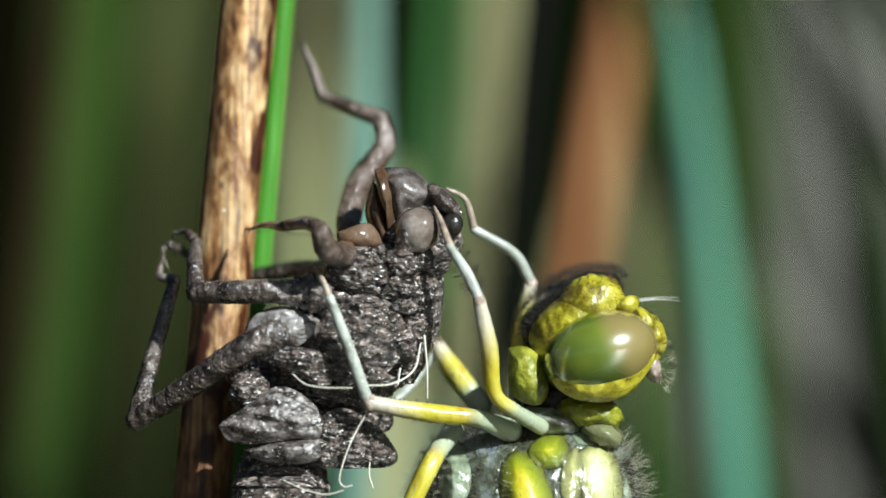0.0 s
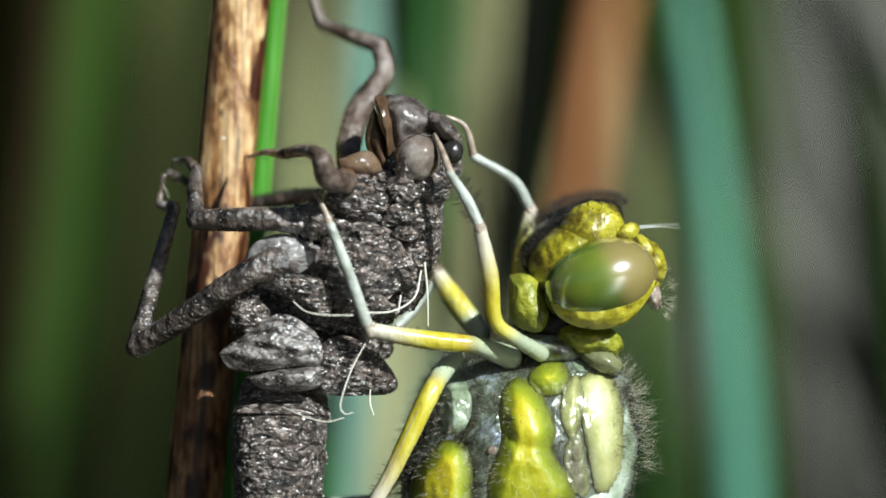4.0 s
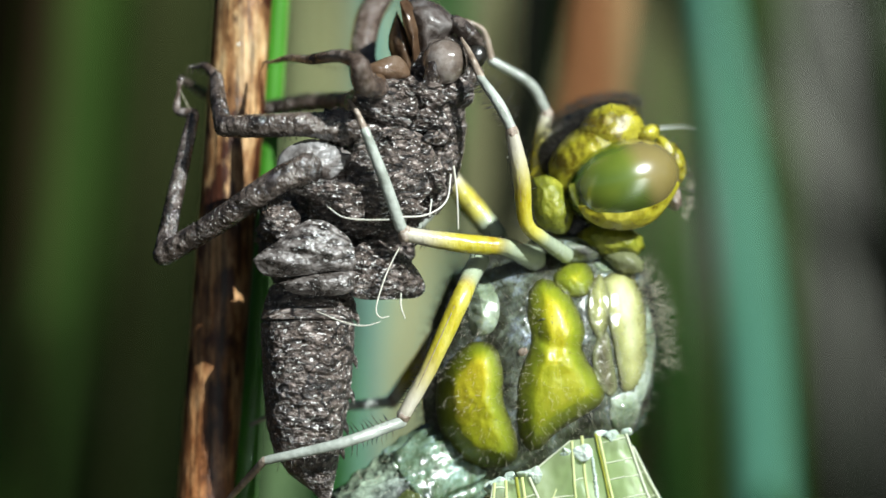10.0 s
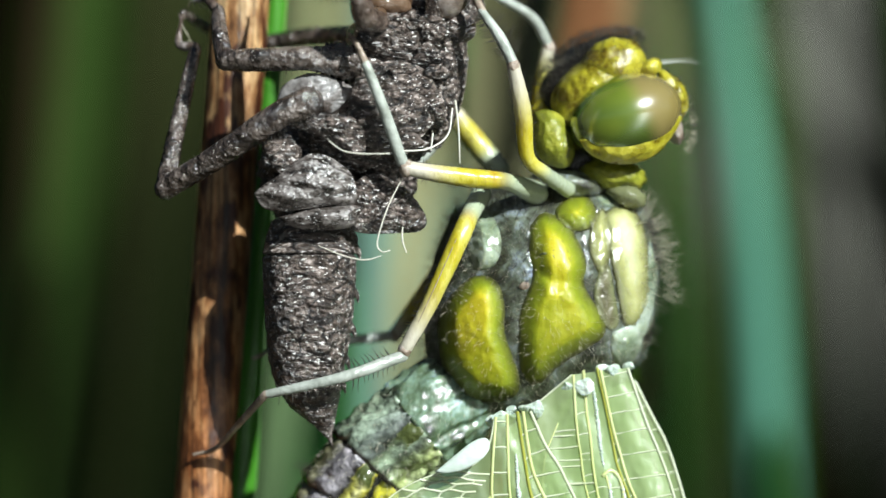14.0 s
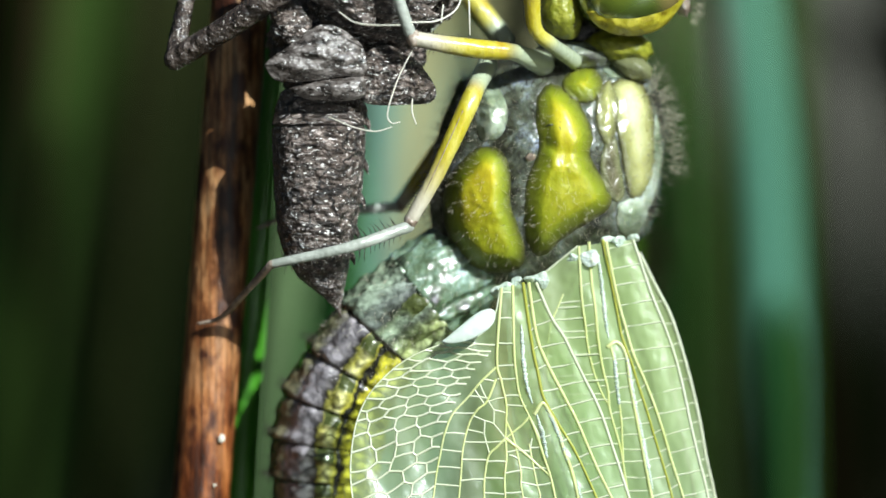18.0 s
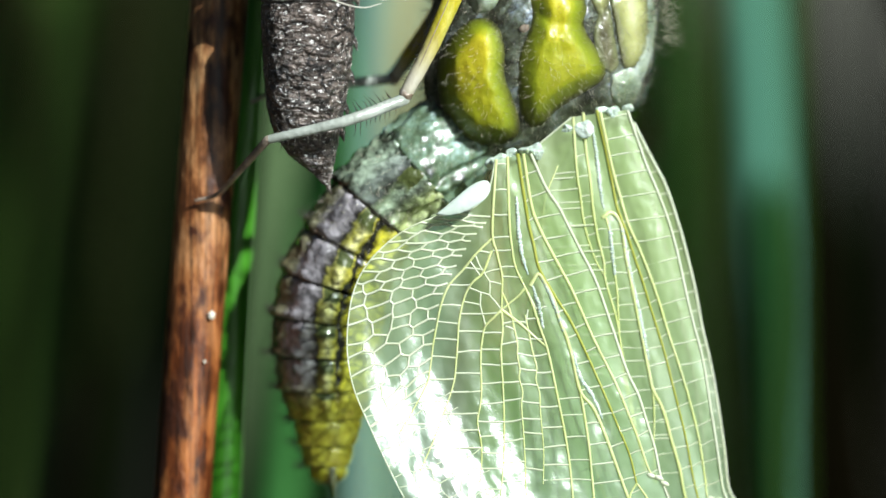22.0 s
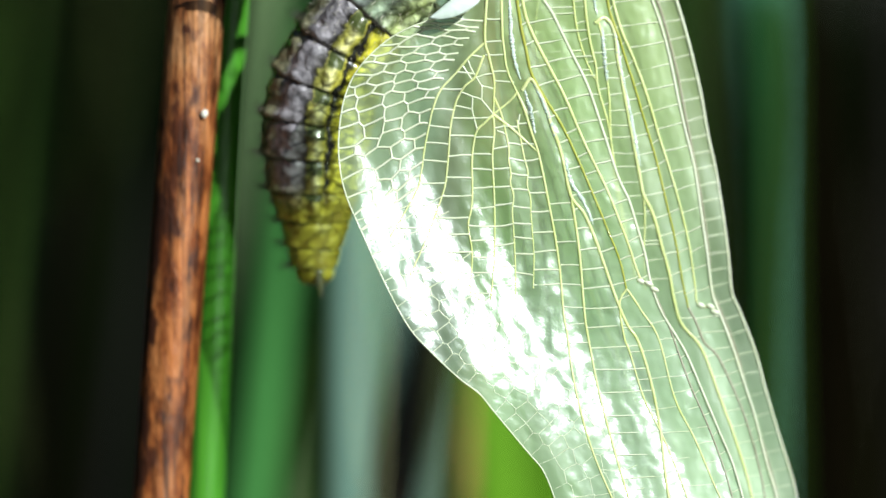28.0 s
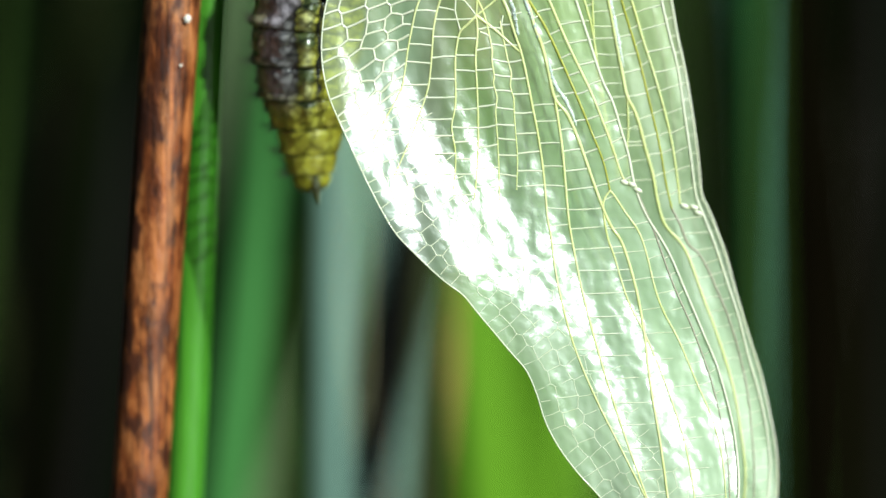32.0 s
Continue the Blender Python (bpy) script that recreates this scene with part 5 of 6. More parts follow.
chest_fur("thorax_fur", 1300, 0.62, 0.010, 7, "hair", lambda x, z, e: max(inside(lp, x, z) for lp in LOOPS) < 0.12)
chest_fur("thorax_fur", 1500, 0.5, 0.0065, 17, "pale_hair", lambda x, z, e: True)
chest_fur("upper_fur", 1100, 0.6, 0.011, 37, "hair", lambda x, z, e: z > 3.2 and max(inside(lp, x, z) for lp in LOOPS) < -0.03)
chest_fur("rim_fur", 900, 1.0, 0.012, 27, "hair", lambda x, z, e: e < 0.7 and -1.5 < z and x < 8.5)
fur("back_fur", (8.9, 1.6, 3.6), (1.75, 2.2, 4.0), -6, 240, 1.3, 0.009, thorax, 8, lambda c: c.x > 0.25 and c.z > -0.35, "pale_hair", 0.7)
fur("back_fur", (8.9, 1.4, 3.0), (1.6, 2.2, 4.4), -6, 120, 0.9, 0.010, thorax, 18, lambda c: c.x > 0.25 and c.z > -0.35, "hair", 0.7)
rnd = random.Random(12)
for k, f in enumerate((0.0, 0.06, 0.13, 0.22, 0.3, 0.55, 0.68, 0.8, 0.9, 1.0)):
    x, z, w = 2.0 + 6.6 * f, -3.5 + 2.8 * f + rnd.uniform(-0.35, 0.35), rnd.uniform(0.2, 0.42)
    ring = [(x + w * 1.3 * math.cos(q * math.pi / 4 + 0.4) * rnd.uniform(0.6, 1.2), z + w * math.sin(q * math.pi / 4 + 0.4) * rnd.uniform(0.6, 1.2)) for q in range(8)]
    slab("wing_hinge", ring, 5.3 - 1.3 * f + rnd.uniform(-0.3, 0.3), 0.12, "glass_skin", thorax, "pale wet fold of the wing hinge", thick=0.5, lumps=0.5, freq=1.6, seed=k * 2.3, lean=(rnd.uniform(-0.3, 0.3), rnd.uniform(-0.2, 0.5)), n=48, layers=12)


def fly_leg(thigh, shin, foot, seed, near=True):
    leg = limb("thigh", thigh, "thigh", dragonfly, k=8, sides=18, knobs=0.03, seed=seed)
    a, b = thigh[0], thigh[-1]
    limb("thigh_line", [(x - r * 0.3, d + r * 0.93, z, 0.04 * r + 0.01) for x, d, z, r in thigh[1:-1]] + [(b[0], b[1] + b[3] * 0.9, b[2], 0.02)], "joint", leg, "brown line along the thigh", sides=6)
    lump("knee", b[:3], (b[3] * 1.02, b[3] * 1.05, b[3] * 1.2), "joint", leg, "brown knee joint", lumps=0.15, u=18, v=12)
    s = limb("shin", shin, "tibia", leg, "pale grey-green shin", k=8, sides=12)
    limb("foot", foot, "joint", leg, k=6, sides=10)
    if near:
        for pts, n, L in ((thigh, 30, 0.36), (shin, 24, 0.75)):
            rows, rn, spots = curve_points(pts, 12), random.Random(seed), []
            for i in range(2 * n):
                j = 2 + int((len(rows) - 4) * (i // 2 + rn.random() * 0.5) / n)
                t = V(*(rows[j + 1] - rows[j - 1])[:3]).normalized()
                w = (t.cross(Vector((0, -1, 0))) * (1 if i % 2 else -1) + t * 0.35 + Vector((0, -0.25, 0))).normalized()
                spots.append((V(*rows[j][:3]) + w * rows[j][3] * 0.9 * MM, w))
            hairs(bm := bmesh.new(), spots, L, 0.032, rn, 0.12)
            tagged(part("bristle_fringe", bm, "hair", leg), kind="stuff")
    return leg


fly_leg([(5.7, 3.6, 7.8, 0.42), (4.5, 5.4, 8.5, 0.36), (3.65, 6.2, 9.3, 0.36), (3.42, 6.9, 11.4, 0.43), (2.97, 7.4, 13.55, 0.31)],
        [(2.92, 7.4, 13.75, 0.26), (2.35, 7.3, 14.9, 0.28), (1.45, 7.0, 16.25, 0.2)], [(1.5, 7.0, 16.2, 0.22), (1.0, 6.5, 17.4, 0.16), (0.6, 6.0, 18.2, 0.08)], 70)
fly_leg([(4.4, 1.0, 9.0, 0.5), (4.5, 1.0, 12.4, 0.45), (4.95, 1.0, 14.9, 0.34)],
        [(4.95, 1.0, 15.0, 0.28), (4.1, 1.4, 16.4, 0.27), (2.2, 2.0, 17.5, 0.22)], [(2.2, 2.0, 17.5, 0.2), (1.8, 2.5, 18.9, 0.14), (0.9, 3.0, 19.4, 0.08)], 80, False)
fly_leg([(4.2, 3.4, 7.6, 0.6), (2.7, 5.4, 8.1, 0.42), (1.4, 6.0, 8.2, 0.47), (-0.4, 6.6, 8.4, 0.44), (-2.2, 7.2, 8.7, 0.36)],
        [(-2.4, 7.3, 9.0, 0.3), (-3.2, 7.8, 11.3, 0.28), (-4.1, 8.2, 13.6, 0.24)], [(-4.1, 8.2, 13.6, 0.2), (-4.5, 8.2, 14.5, 0.15), (-4.9, 8.0, 15.1, 0.08)], 90)
fly_leg([(2.5, 0.0, 8.9, 0.5), (1.3, -0.3, 10.4, 0.55), (0.2, -0.5, 11.9, 0.4)],
        [(0.1, -0.6, 11.9, 0.28), (-0.8, -0.2, 10.2, 0.26), (-1.8, 0.8, 9.0, 0.24)], [(-1.8, 0.8, 9.0, 0.2), (-2.6, 1.6, 8.6, 0.1)], 100, False)
hind_leg = fly_leg([(1.5, 3.6, 7.6, 0.5), (0.9, 5.2, 6.5, 0.46), (0.3, 6.0, 5.2, 0.48), (-1.1, 6.0, 2.2, 0.40), (-2.3, 5.9, 0.0, 0.33)],
                   [(-2.4, 5.9, -0.3, 0.29), (-5.3, 7.0, -1.3, 0.27), (-8.9, 6.2, -2.1, 0.22)], [(-9.0, 6.2, -2.1, 0.2), (-10.6, 3.8, -3.8, 0.17), (-11.6, 2.3, -4.8, 0.13), (-12.7, 1.8, -5.1, 0.07)], 110)
fly_leg([(0.5, -1.0, 5.5, 0.45), (-1.4, -1.6, 2.6, 0.42), (-2.7, -2.0, 0.8, 0.34)],
        [(-2.8, -2.0, 0.7, 0.26), (-5.0, -1.4, 0.5, 0.24), (-8.0, -1.0, 0.4, 0.2)], [(-8.0, -1.0, 0.4, 0.18), (-9.8, -0.5, -0.4, 0.08)], 120, False)

# abdomen, curved down beside the stem
STATIONS = [(2.4, 0.4, -0.8, 2.1), (-1.6, 1.7, -3.7, 2.5), (-3.9, 1.2, -5.8, 2.55), (-5.2, 0.4, -7.7, 2.66), (-6.03, -0.3, -9.55, 2.77), (-6.38, -0.8, -11.3, 2.78), (-6.5, -1.3, -13.1, 2.63), (-6.58, -1.7, -14.8, 2.28),
            (-6.56, -2.0, -16.3, 1.75), (-6.64, -2.2, -17.65, 1.4), (-6.65, -2.3, -18.65, 1.12)]


def body_ring(i, sides=96):
    """One ring of the abdomen: a short tapering barrel, pinched at its ends, folded along its side."""
    A, B = np.array(STATIONS[i]), np.array(STATIONS[i + 1])
    before = np.array(STATIONS[max(0, i - 1)])
    after = np.array(STATIONS[min(len(STATIONS) - 1, i + 2)])
    bm = bmesh.new()
    ac, al, lv = [bm.verts.layers.float.new(q) for q in ("across", "along", "level")]
    loops = []
    for f in [0.0, 0.05] + [0.1 + 0.8 * k / 14 for k in range(15)] + [0.94, 1.0, 1.03]:
        q = A + (B - A) * f
        way = (B - before) * (1 - f) + (after - A) * f
        t = Vector((way[0], 0, way[2])).normalized()
        side = Vector((-t.z, 0, t.x))
        if side.x < 0:
            side = -side
        pin = 0.005 if i < 2 else 0.07
        pinch = 1 - pin * math.exp(-f * 14) - pin * math.exp(-(1.0 - f) * 20) - (0.05 if f > 1 else 0)
        loop = []
        for j in range(sides):
            an = 2 * math.pi * j / sides
            u, w = math.cos(an), math.sin(an)
            fold = 0.0
            if w > 0 and 1 < i < 8:
                fold = 0.12 * math.exp(-((u + 0.02) / 0.13) ** 2) * math.sin(math.pi * f) - 0.09 * math.exp(-((u - 0.24) / 0.06) ** 2) - 0.06 * math.exp(-((u + 0.74) / 0.05) ** 2) + 0.05 * math.exp(-((u + 0.45) / 0.12) ** 2)
            if u < -0.5 and i > 1:
                fold += 0.07 * math.exp(-((f - 0.84) / 0.1) ** 2)
            if 1 < i < 8 and w > 0:
                fold += 0.035 * (noise.ridged_multi_fractal(Vector((u * 4 + i * 3, w * 3, f * 3)), 0.9, 2.1, 4, 1.0, 2.0) - 1.2)
            if i < 2:
                g = Vector((u * 3.4 + i * 5 + f * 1.5, w * 3.4, f * 1.3 + u * 0.8))
                fold = 0.035 * math.sin(f * 6 + i * 6 + u * 3.0 + 1.5 * noise.noise(g)) + 0.17 * (noise.ridged_multi_fractal(g * 1.0, 0.9, 2.1, 4, 1.0, 2.0) - 1.2) + 0.04 * noise.noise(g * 2.5)
            r = q[3] * (pinch + fold + 0.035 * noise.fractal(Vector((u * 2 + i, w * 2, f * 2.5)), 0.8, 2.0, 4))
            v = bm.verts.new(V(q[0], q[1], q[2]) + side * u * r * MM + Vector((0, -1, 0)) * w * r * MM)
            v[ac], v[al], v[lv] = u, f, (i + f) / 10
            loop.append(v)
        loops.append(loop)
    for p, q in zip(loops, loops[1:]):
        for j in range(sides):
            bm.faces.new((p[j], p[(j + 1) % sides], q[(j + 1) % sides], q[j]))
    bm.faces.new(loops[0])
    bm.faces.new(loops[-1])
    return bm


abdomen = part("abdomen", body_ring(0), "crinkle", dragonfly, "plump segmented abdomen, pale green at its base, yellow and grey below")
for i in range(1, len(STATIONS) - 1):
    ring = part("abdomen_ring", body_ring(i), "pale_ring" if i < 2 else "ring", abdomen, "pale green and grey crinkled ring" if i < 2 else "yellow ring with grey crinkled flank")
lump("tail_tip", (-6.65, -2.3, -18.85), (1.0, 1.0, 0.75), "yellow", abdomen)
limb("tail_prong", [(-6.45, -1.4, -18.75, 0.22), (-6.4, -1.3, -19.35, 0.2), (-6.35, -1.3, -20.05, 0.06)], "stripe", abdomen, sides=8)
rnd = random.Random(5)
bm = bmesh.new()
spots = []
for i in range(2, len(STATIONS) - 1):
    a, b = STATIONS[i], STATIONS[i + 1]
    for j in range(34):
        f = rnd.random()
        p = [q + (w - q) * f for q, w in zip(a, b)]
        an = radians(rnd.uniform(120, 250))
        nrm = Vector((math.cos(an), -abs(math.sin(an)) * 0.6, 0.2 * math.sin(an)))
        spots.append((V(*p[:3]) + nrm * p[3] * MM, nrm))
hairs(bm, spots, 0.5, 0.014, rnd, 0.4)
spots = []
for i in range(2, len(STATIONS) - 1):
    a, b = STATIONS[i], STATIONS[i + 1]
    t = Vector((b[0] - a[0], 0, b[2] - a[2])).normalized()
    for j in range(16):
        f, u = rnd.uniform(0.7, 0.95), rnd.uniform(-1.0, -0.93)
        p = [q + (w - q) * f for q, w in zip(a, b)]
        nrm = Vector((-t.z * u, -math.sqrt(1 - u * u), t.x * u))
        spots.append((V(*p[:3]) + nrm * p[3] * MM, nrm))
hairs(bm, spots, 0.95, 0.016, rnd, 0.35)
spots = []
for i in (0, 1, 2):
    a, b = STATIONS[i], STATIONS[i + 1]
    t = Vector((b[0] - a[0], 0, b[2] - a[2])).normalized()
    for j in range(130):
        g, u = rnd.random(), rnd.uniform(-0.98, 0.9)
        p = [q + (w - q) * g for q, w in zip(a, b)]
        nrm = Vector((-t.z * u, -math.sqrt(1 - u * u), t.x * u))
        spots.append((V(*p[:3]) + nrm * p[3] * 0.99 * MM, nrm))
pale = bmesh.new()
hairs(pale, spots, 0.6, 0.008, rnd, 0.6, Vector((-0.3, 0, -0.5)))
tagged(part("abdomen_fur", pale, "pale_hair", abdomen), kind="stuff")
tagged(part("abdomen_fur", bm, "hair", abdomen), kind="stuff")


# ---- wings ----
def edge(pts, n=140):
    rows = np.array(curve_points(pts, 12))
    run = np.r_[0, np.cumsum(np.linalg.norm(np.diff(rows, axis=0), axis=1))]
    s = np.linspace(0, run[-1], n)
    return np.stack([np.interp(s, run, rows[:, i]) for i in range(rows.shape[1])], 1)


def on_ray(x, z, d):
    """A place at depth d that lines up with (x, z) on the plane 6 mm before the stem."""
    k = (DIST * 1000 - d) / (DIST * 1000 - 6)
    return V(x * k, d, z * k)


class Wing:
    def __init__(self, trailing, leading, depth):
        self.a, self.b, self.depth = edge(trailing), edge(leading), depth

    def place(self, x, z, lift=0.0):
        return on_ray(x, z, self.depth(x, z) + lift)

    def at(self, s, w, lift=0.0):
        f = min(max(s, 0), 1) * (len(self.a) - 1)
        i = min(int(f), len(self.a) - 2)
        f -= i
        p = (self.a[i] * (1 - f) + self.a[i + 1] * f) * (1 - w) + (self.b[i] * (1 - f) + self.b[i + 1] * f) * w
        return self.place(p[0], p[1], lift)

    def sheet(self, ns=200, nw=90):
        bm = bmesh.new()
        rows = [[bm.verts.new(self.at(i / ns, j / nw)) for j in range(nw + 1)] for i in range(ns + 1)]
        for p, q in zip(rows, rows[1:]):
            for j in range(nw):
                bm.faces.new((p[j], p[j + 1], q[j + 1], q[j]))
        return bm


def vein(bm, pts, r0, r1=None, sides=5):
    """A thin tapering tube through ready places; radii in mm."""
    r1 = r0 if r1 is None else r1
    rings = []
    n = len(pts)
    for i, p in enumerate(pts):
        t = (pts[min(n - 1, i + 1)] - pts[max(0, i - 1)]).normalized()
        u = t.cross(Vector((0, 1, 0)))
        u = u.normalized() if u.length > 1e-6 else Vector((1, 0, 0))
        w = t.cross(u)
        r = (r0 + (r1 - r0) * i / max(1, n - 1)) * MM
        rings.append([bm.verts.new(p + (u * math.cos(2 * math.pi * j / sides) + w * math.sin(2 * math.pi * j / sides)) * r) for j in range(sides)])
    for p, q in zip(rings, rings[1:]):
        for j in range(sides):
            bm.faces.new((p[j], p[(j + 1) % sides], q[(j + 1) % sides], q[j]))


def ripple(x, z, amp):
    return amp * noise.noise(Vector((x * 0.9, z * 0.5, 3.0))) + amp * 0.55 * noise.noise(Vector((x * 2.8, z * 2.2, 7.0)))


def hind_depth(x, z):
    q = -(x - 1.9) * 0.70 - (z + 20.5) * 0.714  # across the curl of the trailing half
    p = (x + 3) * 0.53 - (z + 15) * 0.85
    on = min(1.0, max(0.0, (p + 5.0) / 5.0))
    fade = min(1.0, max(0.0, (p - 9.0) / 9.0))
    return 6.0 + 1.08 * (1 - 0.38 * fade * fade * (3 - 2 * fade)) * (1 + math.erf(q / 2.9)) * on * on * (3 - 2 * on) + 0.06 * max(0.0, p) + 0.05 * math.sin(x * 2.6 + z * 0.9) + ripple(x, z, 0.075)


def fore_depth(x, z):
    return 4.4 + 0.06 * math.sin(x * 2.8 + z * 0.9) + ripple(x, z, 0.07)


def wa(*pts):
    """Places on the wings' upper half, from a drawing at 36.6 units a millimetre."""
    return [(0.02729 * x - 0.00018 * y - 21.763, 2.5255 - 0.00022 * x - 0.02731 * y) for x, y in pts]


def wb(*pts):
    """Places on the wings' lower half, from a second drawing at 36.3 units a millimetre."""
    return [(0.02745 * x - 0.00004 * y - 20.855, -9.593 - 0.00016 * x - 0.02762 * y) for x, y in pts]


HIND = Wing(wa((872, 205), (862, 255), (835, 290), (800, 299), (765, 307), (725, 323), (690, 345), (655, 378), (632, 412), (617, 455), (610, 510), (611, 560), (622, 615), (650, 682))
            + wb((650, 328), (690, 402), (725, 442), (780, 494), (815, 520), (838, 548), (900, 622), (929, 656), (948, 700), (962, 745), (985, 790), (1020, 838), (1062, 884), (1140, 980), (1218, 1075)),
            wa((935, 195), (962, 255), (985, 290), (1000, 320), (1020, 360), (1050, 420), (1078, 500), (1105, 580), (1125, 622), (1140, 670), (1155, 720), (1165, 768))
            + wb((1140, 375), (1182, 445), (1215, 520), (1245, 590), (1270, 650), (1295, 740), (1306, 810), (1308, 880), (1295, 960), (1255, 1080)), hind_depth)
FORE = Wing(wa((1010, 130), (950, 180), (893, 235), (890, 320), (894, 400), (904, 470), (909, 530), (916, 620), (921, 720)) + wb((888, 320), (905, 400), (935, 520), (980, 640), (1040, 760), (1110, 860), (1200, 980), (1290, 1080)),
            wa((1108, 118), (1140, 210), (1163, 265), (1183, 320), (1199, 380), (1212, 440), (1225, 495), (1242, 560), (1255, 640), (1267, 715), (1277, 785))
            + wb((1240, 365), (1254, 398), (1270, 440), (1290, 500), (1310, 560), (1328, 630), (1350, 705), (1364, 775), (1368, 850), (1350, 960), (1310, 1080)), fore_depth)
FAR = Wing(wa((1015, 175), (970, 300), (960, 420), (985, 560), (1040, 720)) + wb((1060, 420), (1140, 600), (1220, 800), (1300, 1080)),
           wa((1121, 140), (1150, 198), (1178, 252), (1200, 318), (1217, 380), (1231, 440), (1242, 500), (1258, 570), (1272, 650), (1282, 720), (1289, 785))
           + wb((1255, 365), (1270, 402), (1288, 450), (1306, 515), (1332, 600), (1353, 665), (1368, 730), (1381, 800), (1383, 880), (1370, 960), (1330, 1080)), lambda x, z: fore_depth(x, z) - 1.6)


class Net:
    """The veins of one wing, laid on its sheet."""

    def __init__(self, wing, sheet, seed):
        self.wing, self.sheet, self.rnd, self.bm = wing, sheet, random.Random(seed), bmesh.new()
        self.border = np.concatenate([wing.a[:, :2], wing.b[::-1, :2]])

    def long(self, pts, r=0.06, mat="vein"):
        line = np.array(curve_points(pts, 10))
        bm = bmesh.new()
        vein(bm, [self.wing.place(x, z, 0.0) for x, z in line], r * 1.5, r * 0.9)
        part("long_vein", bm, mat, self.sheet)
        return line

    def short(self, a, b, r=0.058):
        if min(inside(self.border, *a), inside(self.border, *b)) < -0.03:
            return
        r *= 1.0 if a[1] > -17 else max(0.5, 1 + (a[1] + 17) * 0.055)
        m = (a + b) / 2 + np.array([self.rnd.uniform(-0.02, 0.02), self.rnd.uniform(-0.03, 0.03)])
        vein(self.bm, [self.wing.place(*p, 0.0) for p in (a, m, b)], r, sides=4)

    def rungs(self, a, b, step, slant=0.0, r=0.042):
        """Rungs between two long veins, at even heights."""
        top, low = min(a[0][1], b[0][1]), max(a[-1][1], b[-1][1])
        z = top - step * self.rnd.random()
        while z > low:
            p = np.array([np.interp(-z, -a[:, 1], a[:, 0]), z])
            z2 = min(top, max(low, z + slant + self.rnd.uniform(-0.08, 0.08)))
            q = np.array([np.interp(-z2, -b[:, 1], b[:, 0]), z2])
            if np.linalg.norm(p - q) > 0.12:
                self.short(p, q, r)
            z -= step * self.rnd.uniform(0.8, 1.2)

    def rays(self, inner, outer, count, step, r=0.05):
        """Brick-like cells: strips fanning out from one curve to another, with staggered walls across them."""
        inner, outer, rnd = np.array(curve_points(inner, 20)), np.array(curve_points(outer, 20)), self.rnd
        last = len(inner) - 1

        def at(u, v):
            f = min(0.9999, max(0.0, u)) * last
            i = int(f)
            f -= i
            v = min(1.0, max(0.0, v))
            return (inner[i] * (1 - f) + inner[i + 1] * f) * (1 - v) + (outer[i] * (1 - f) + outer[i + 1] * f) * v

        marks = [(k + rnd.uniform(-0.14, 0.14)) / count for k in range(count + 1)]
        bends = [[(u, 0.0), (u, 1.0)] for u in marks]
        for k in range(count):
            u0, u1 = marks[k], marks[k + 1]
            reach = np.linalg.norm(at((u0 + u1) / 2, 1.0) - at((u0 + u1) / 2, 0.0))
            v = (0.5 if k % 2 else 1.0) * step / reach * rnd.uniform(0.85, 1.15)
            while v < 1 - 0.35 * step / reach:
                tilt = rnd.uniform(-0.015, 0.015)
                a, b = (u0 + 0.16 * (u1 - u0), v - tilt), (u1 - 0.16 * (u1 - u0), v + tilt)
                bends[k].append(a)
                bends[k + 1].append(b)
                self.short(at(*a), at(*b), r)
                v += step * rnd.uniform(0.8, 1.2) / reach
        for row in bends:
            row = [at(*p) for p in sorted(row, key=lambda p: p[1])]
            for a, b in zip(row, row[1:]):
                self.short(a, b, r * 1.06)

    def fan(self, inner, outer, layers, counts, r=0.056):
        """Many-sided cells between two curves: the borders of the areas nearest to staggered centres."""
        inner, outer = edge(inner, 200), edge(outer, 200)

        def at(u, v):
            f = min(1.0, max(0.0, u)) * 198.999
            i = int(f)
            f -= i
            return (inner[i] * (1 - f) + inner[i + 1] * f) * (1 - v) + (outer[i] * (1 - f) + outer[i + 1] * f) * v

        seeds = []
        for k in range(-1, layers + 1):
            n = counts[min(layers - 1, max(0, k))]
            for i in range(-1, n + 1):
                u = (i + 0.5 + (0.25 if k % 2 else -0.25) + self.rnd.uniform(-0.13, 0.13)) / n
                seeds.append((at(u, (k + 0.5 + self.rnd.uniform(-0.1, 0.1)) / layers), 0 <= k < layers))
        c = np.array([s[0] for s in seeds])
        for i, (p, mine) in enumerate(seeds):
            if not mine:
                continue
            near = np.argsort(((c - p) ** 2).sum(1))[1:22]
            poly = [(p + np.array(q) * 1.6, -1) for q in ((-1, -1), (1, -1), (1, 1), (-1, 1))]
            for j in near:
                m, w = (p + c[j]) / 2, c[j] - p
                side = [((q - m) * w).sum() for q, _ in poly]
                cut = []
                for a in range(len(poly)):
                    b = (a + 1) % len(poly)
                    if side[a] <= 0:
                        cut.append(poly[a])
                    if (side[a] <= 0) != (side[b] <= 0):
                        t = side[a] / (side[a] - side[b])
                        x = poly[a][0] + (poly[b][0] - poly[a][0]) * t
                        cut.append((x, j if side[a] <= 0 else poly[a][1]))
                poly = cut
                if not poly:
                    break
            for a in range(len(poly)):
                j = poly[a][1]
                if j > i and seeds[j][1]:
                    s, t = poly[a][0], poly[(a + 1) % len(poly)][0]
                    if 0.08 < np.linalg.norm(t - s) < 1.6:
                        self.short(s, t, r)

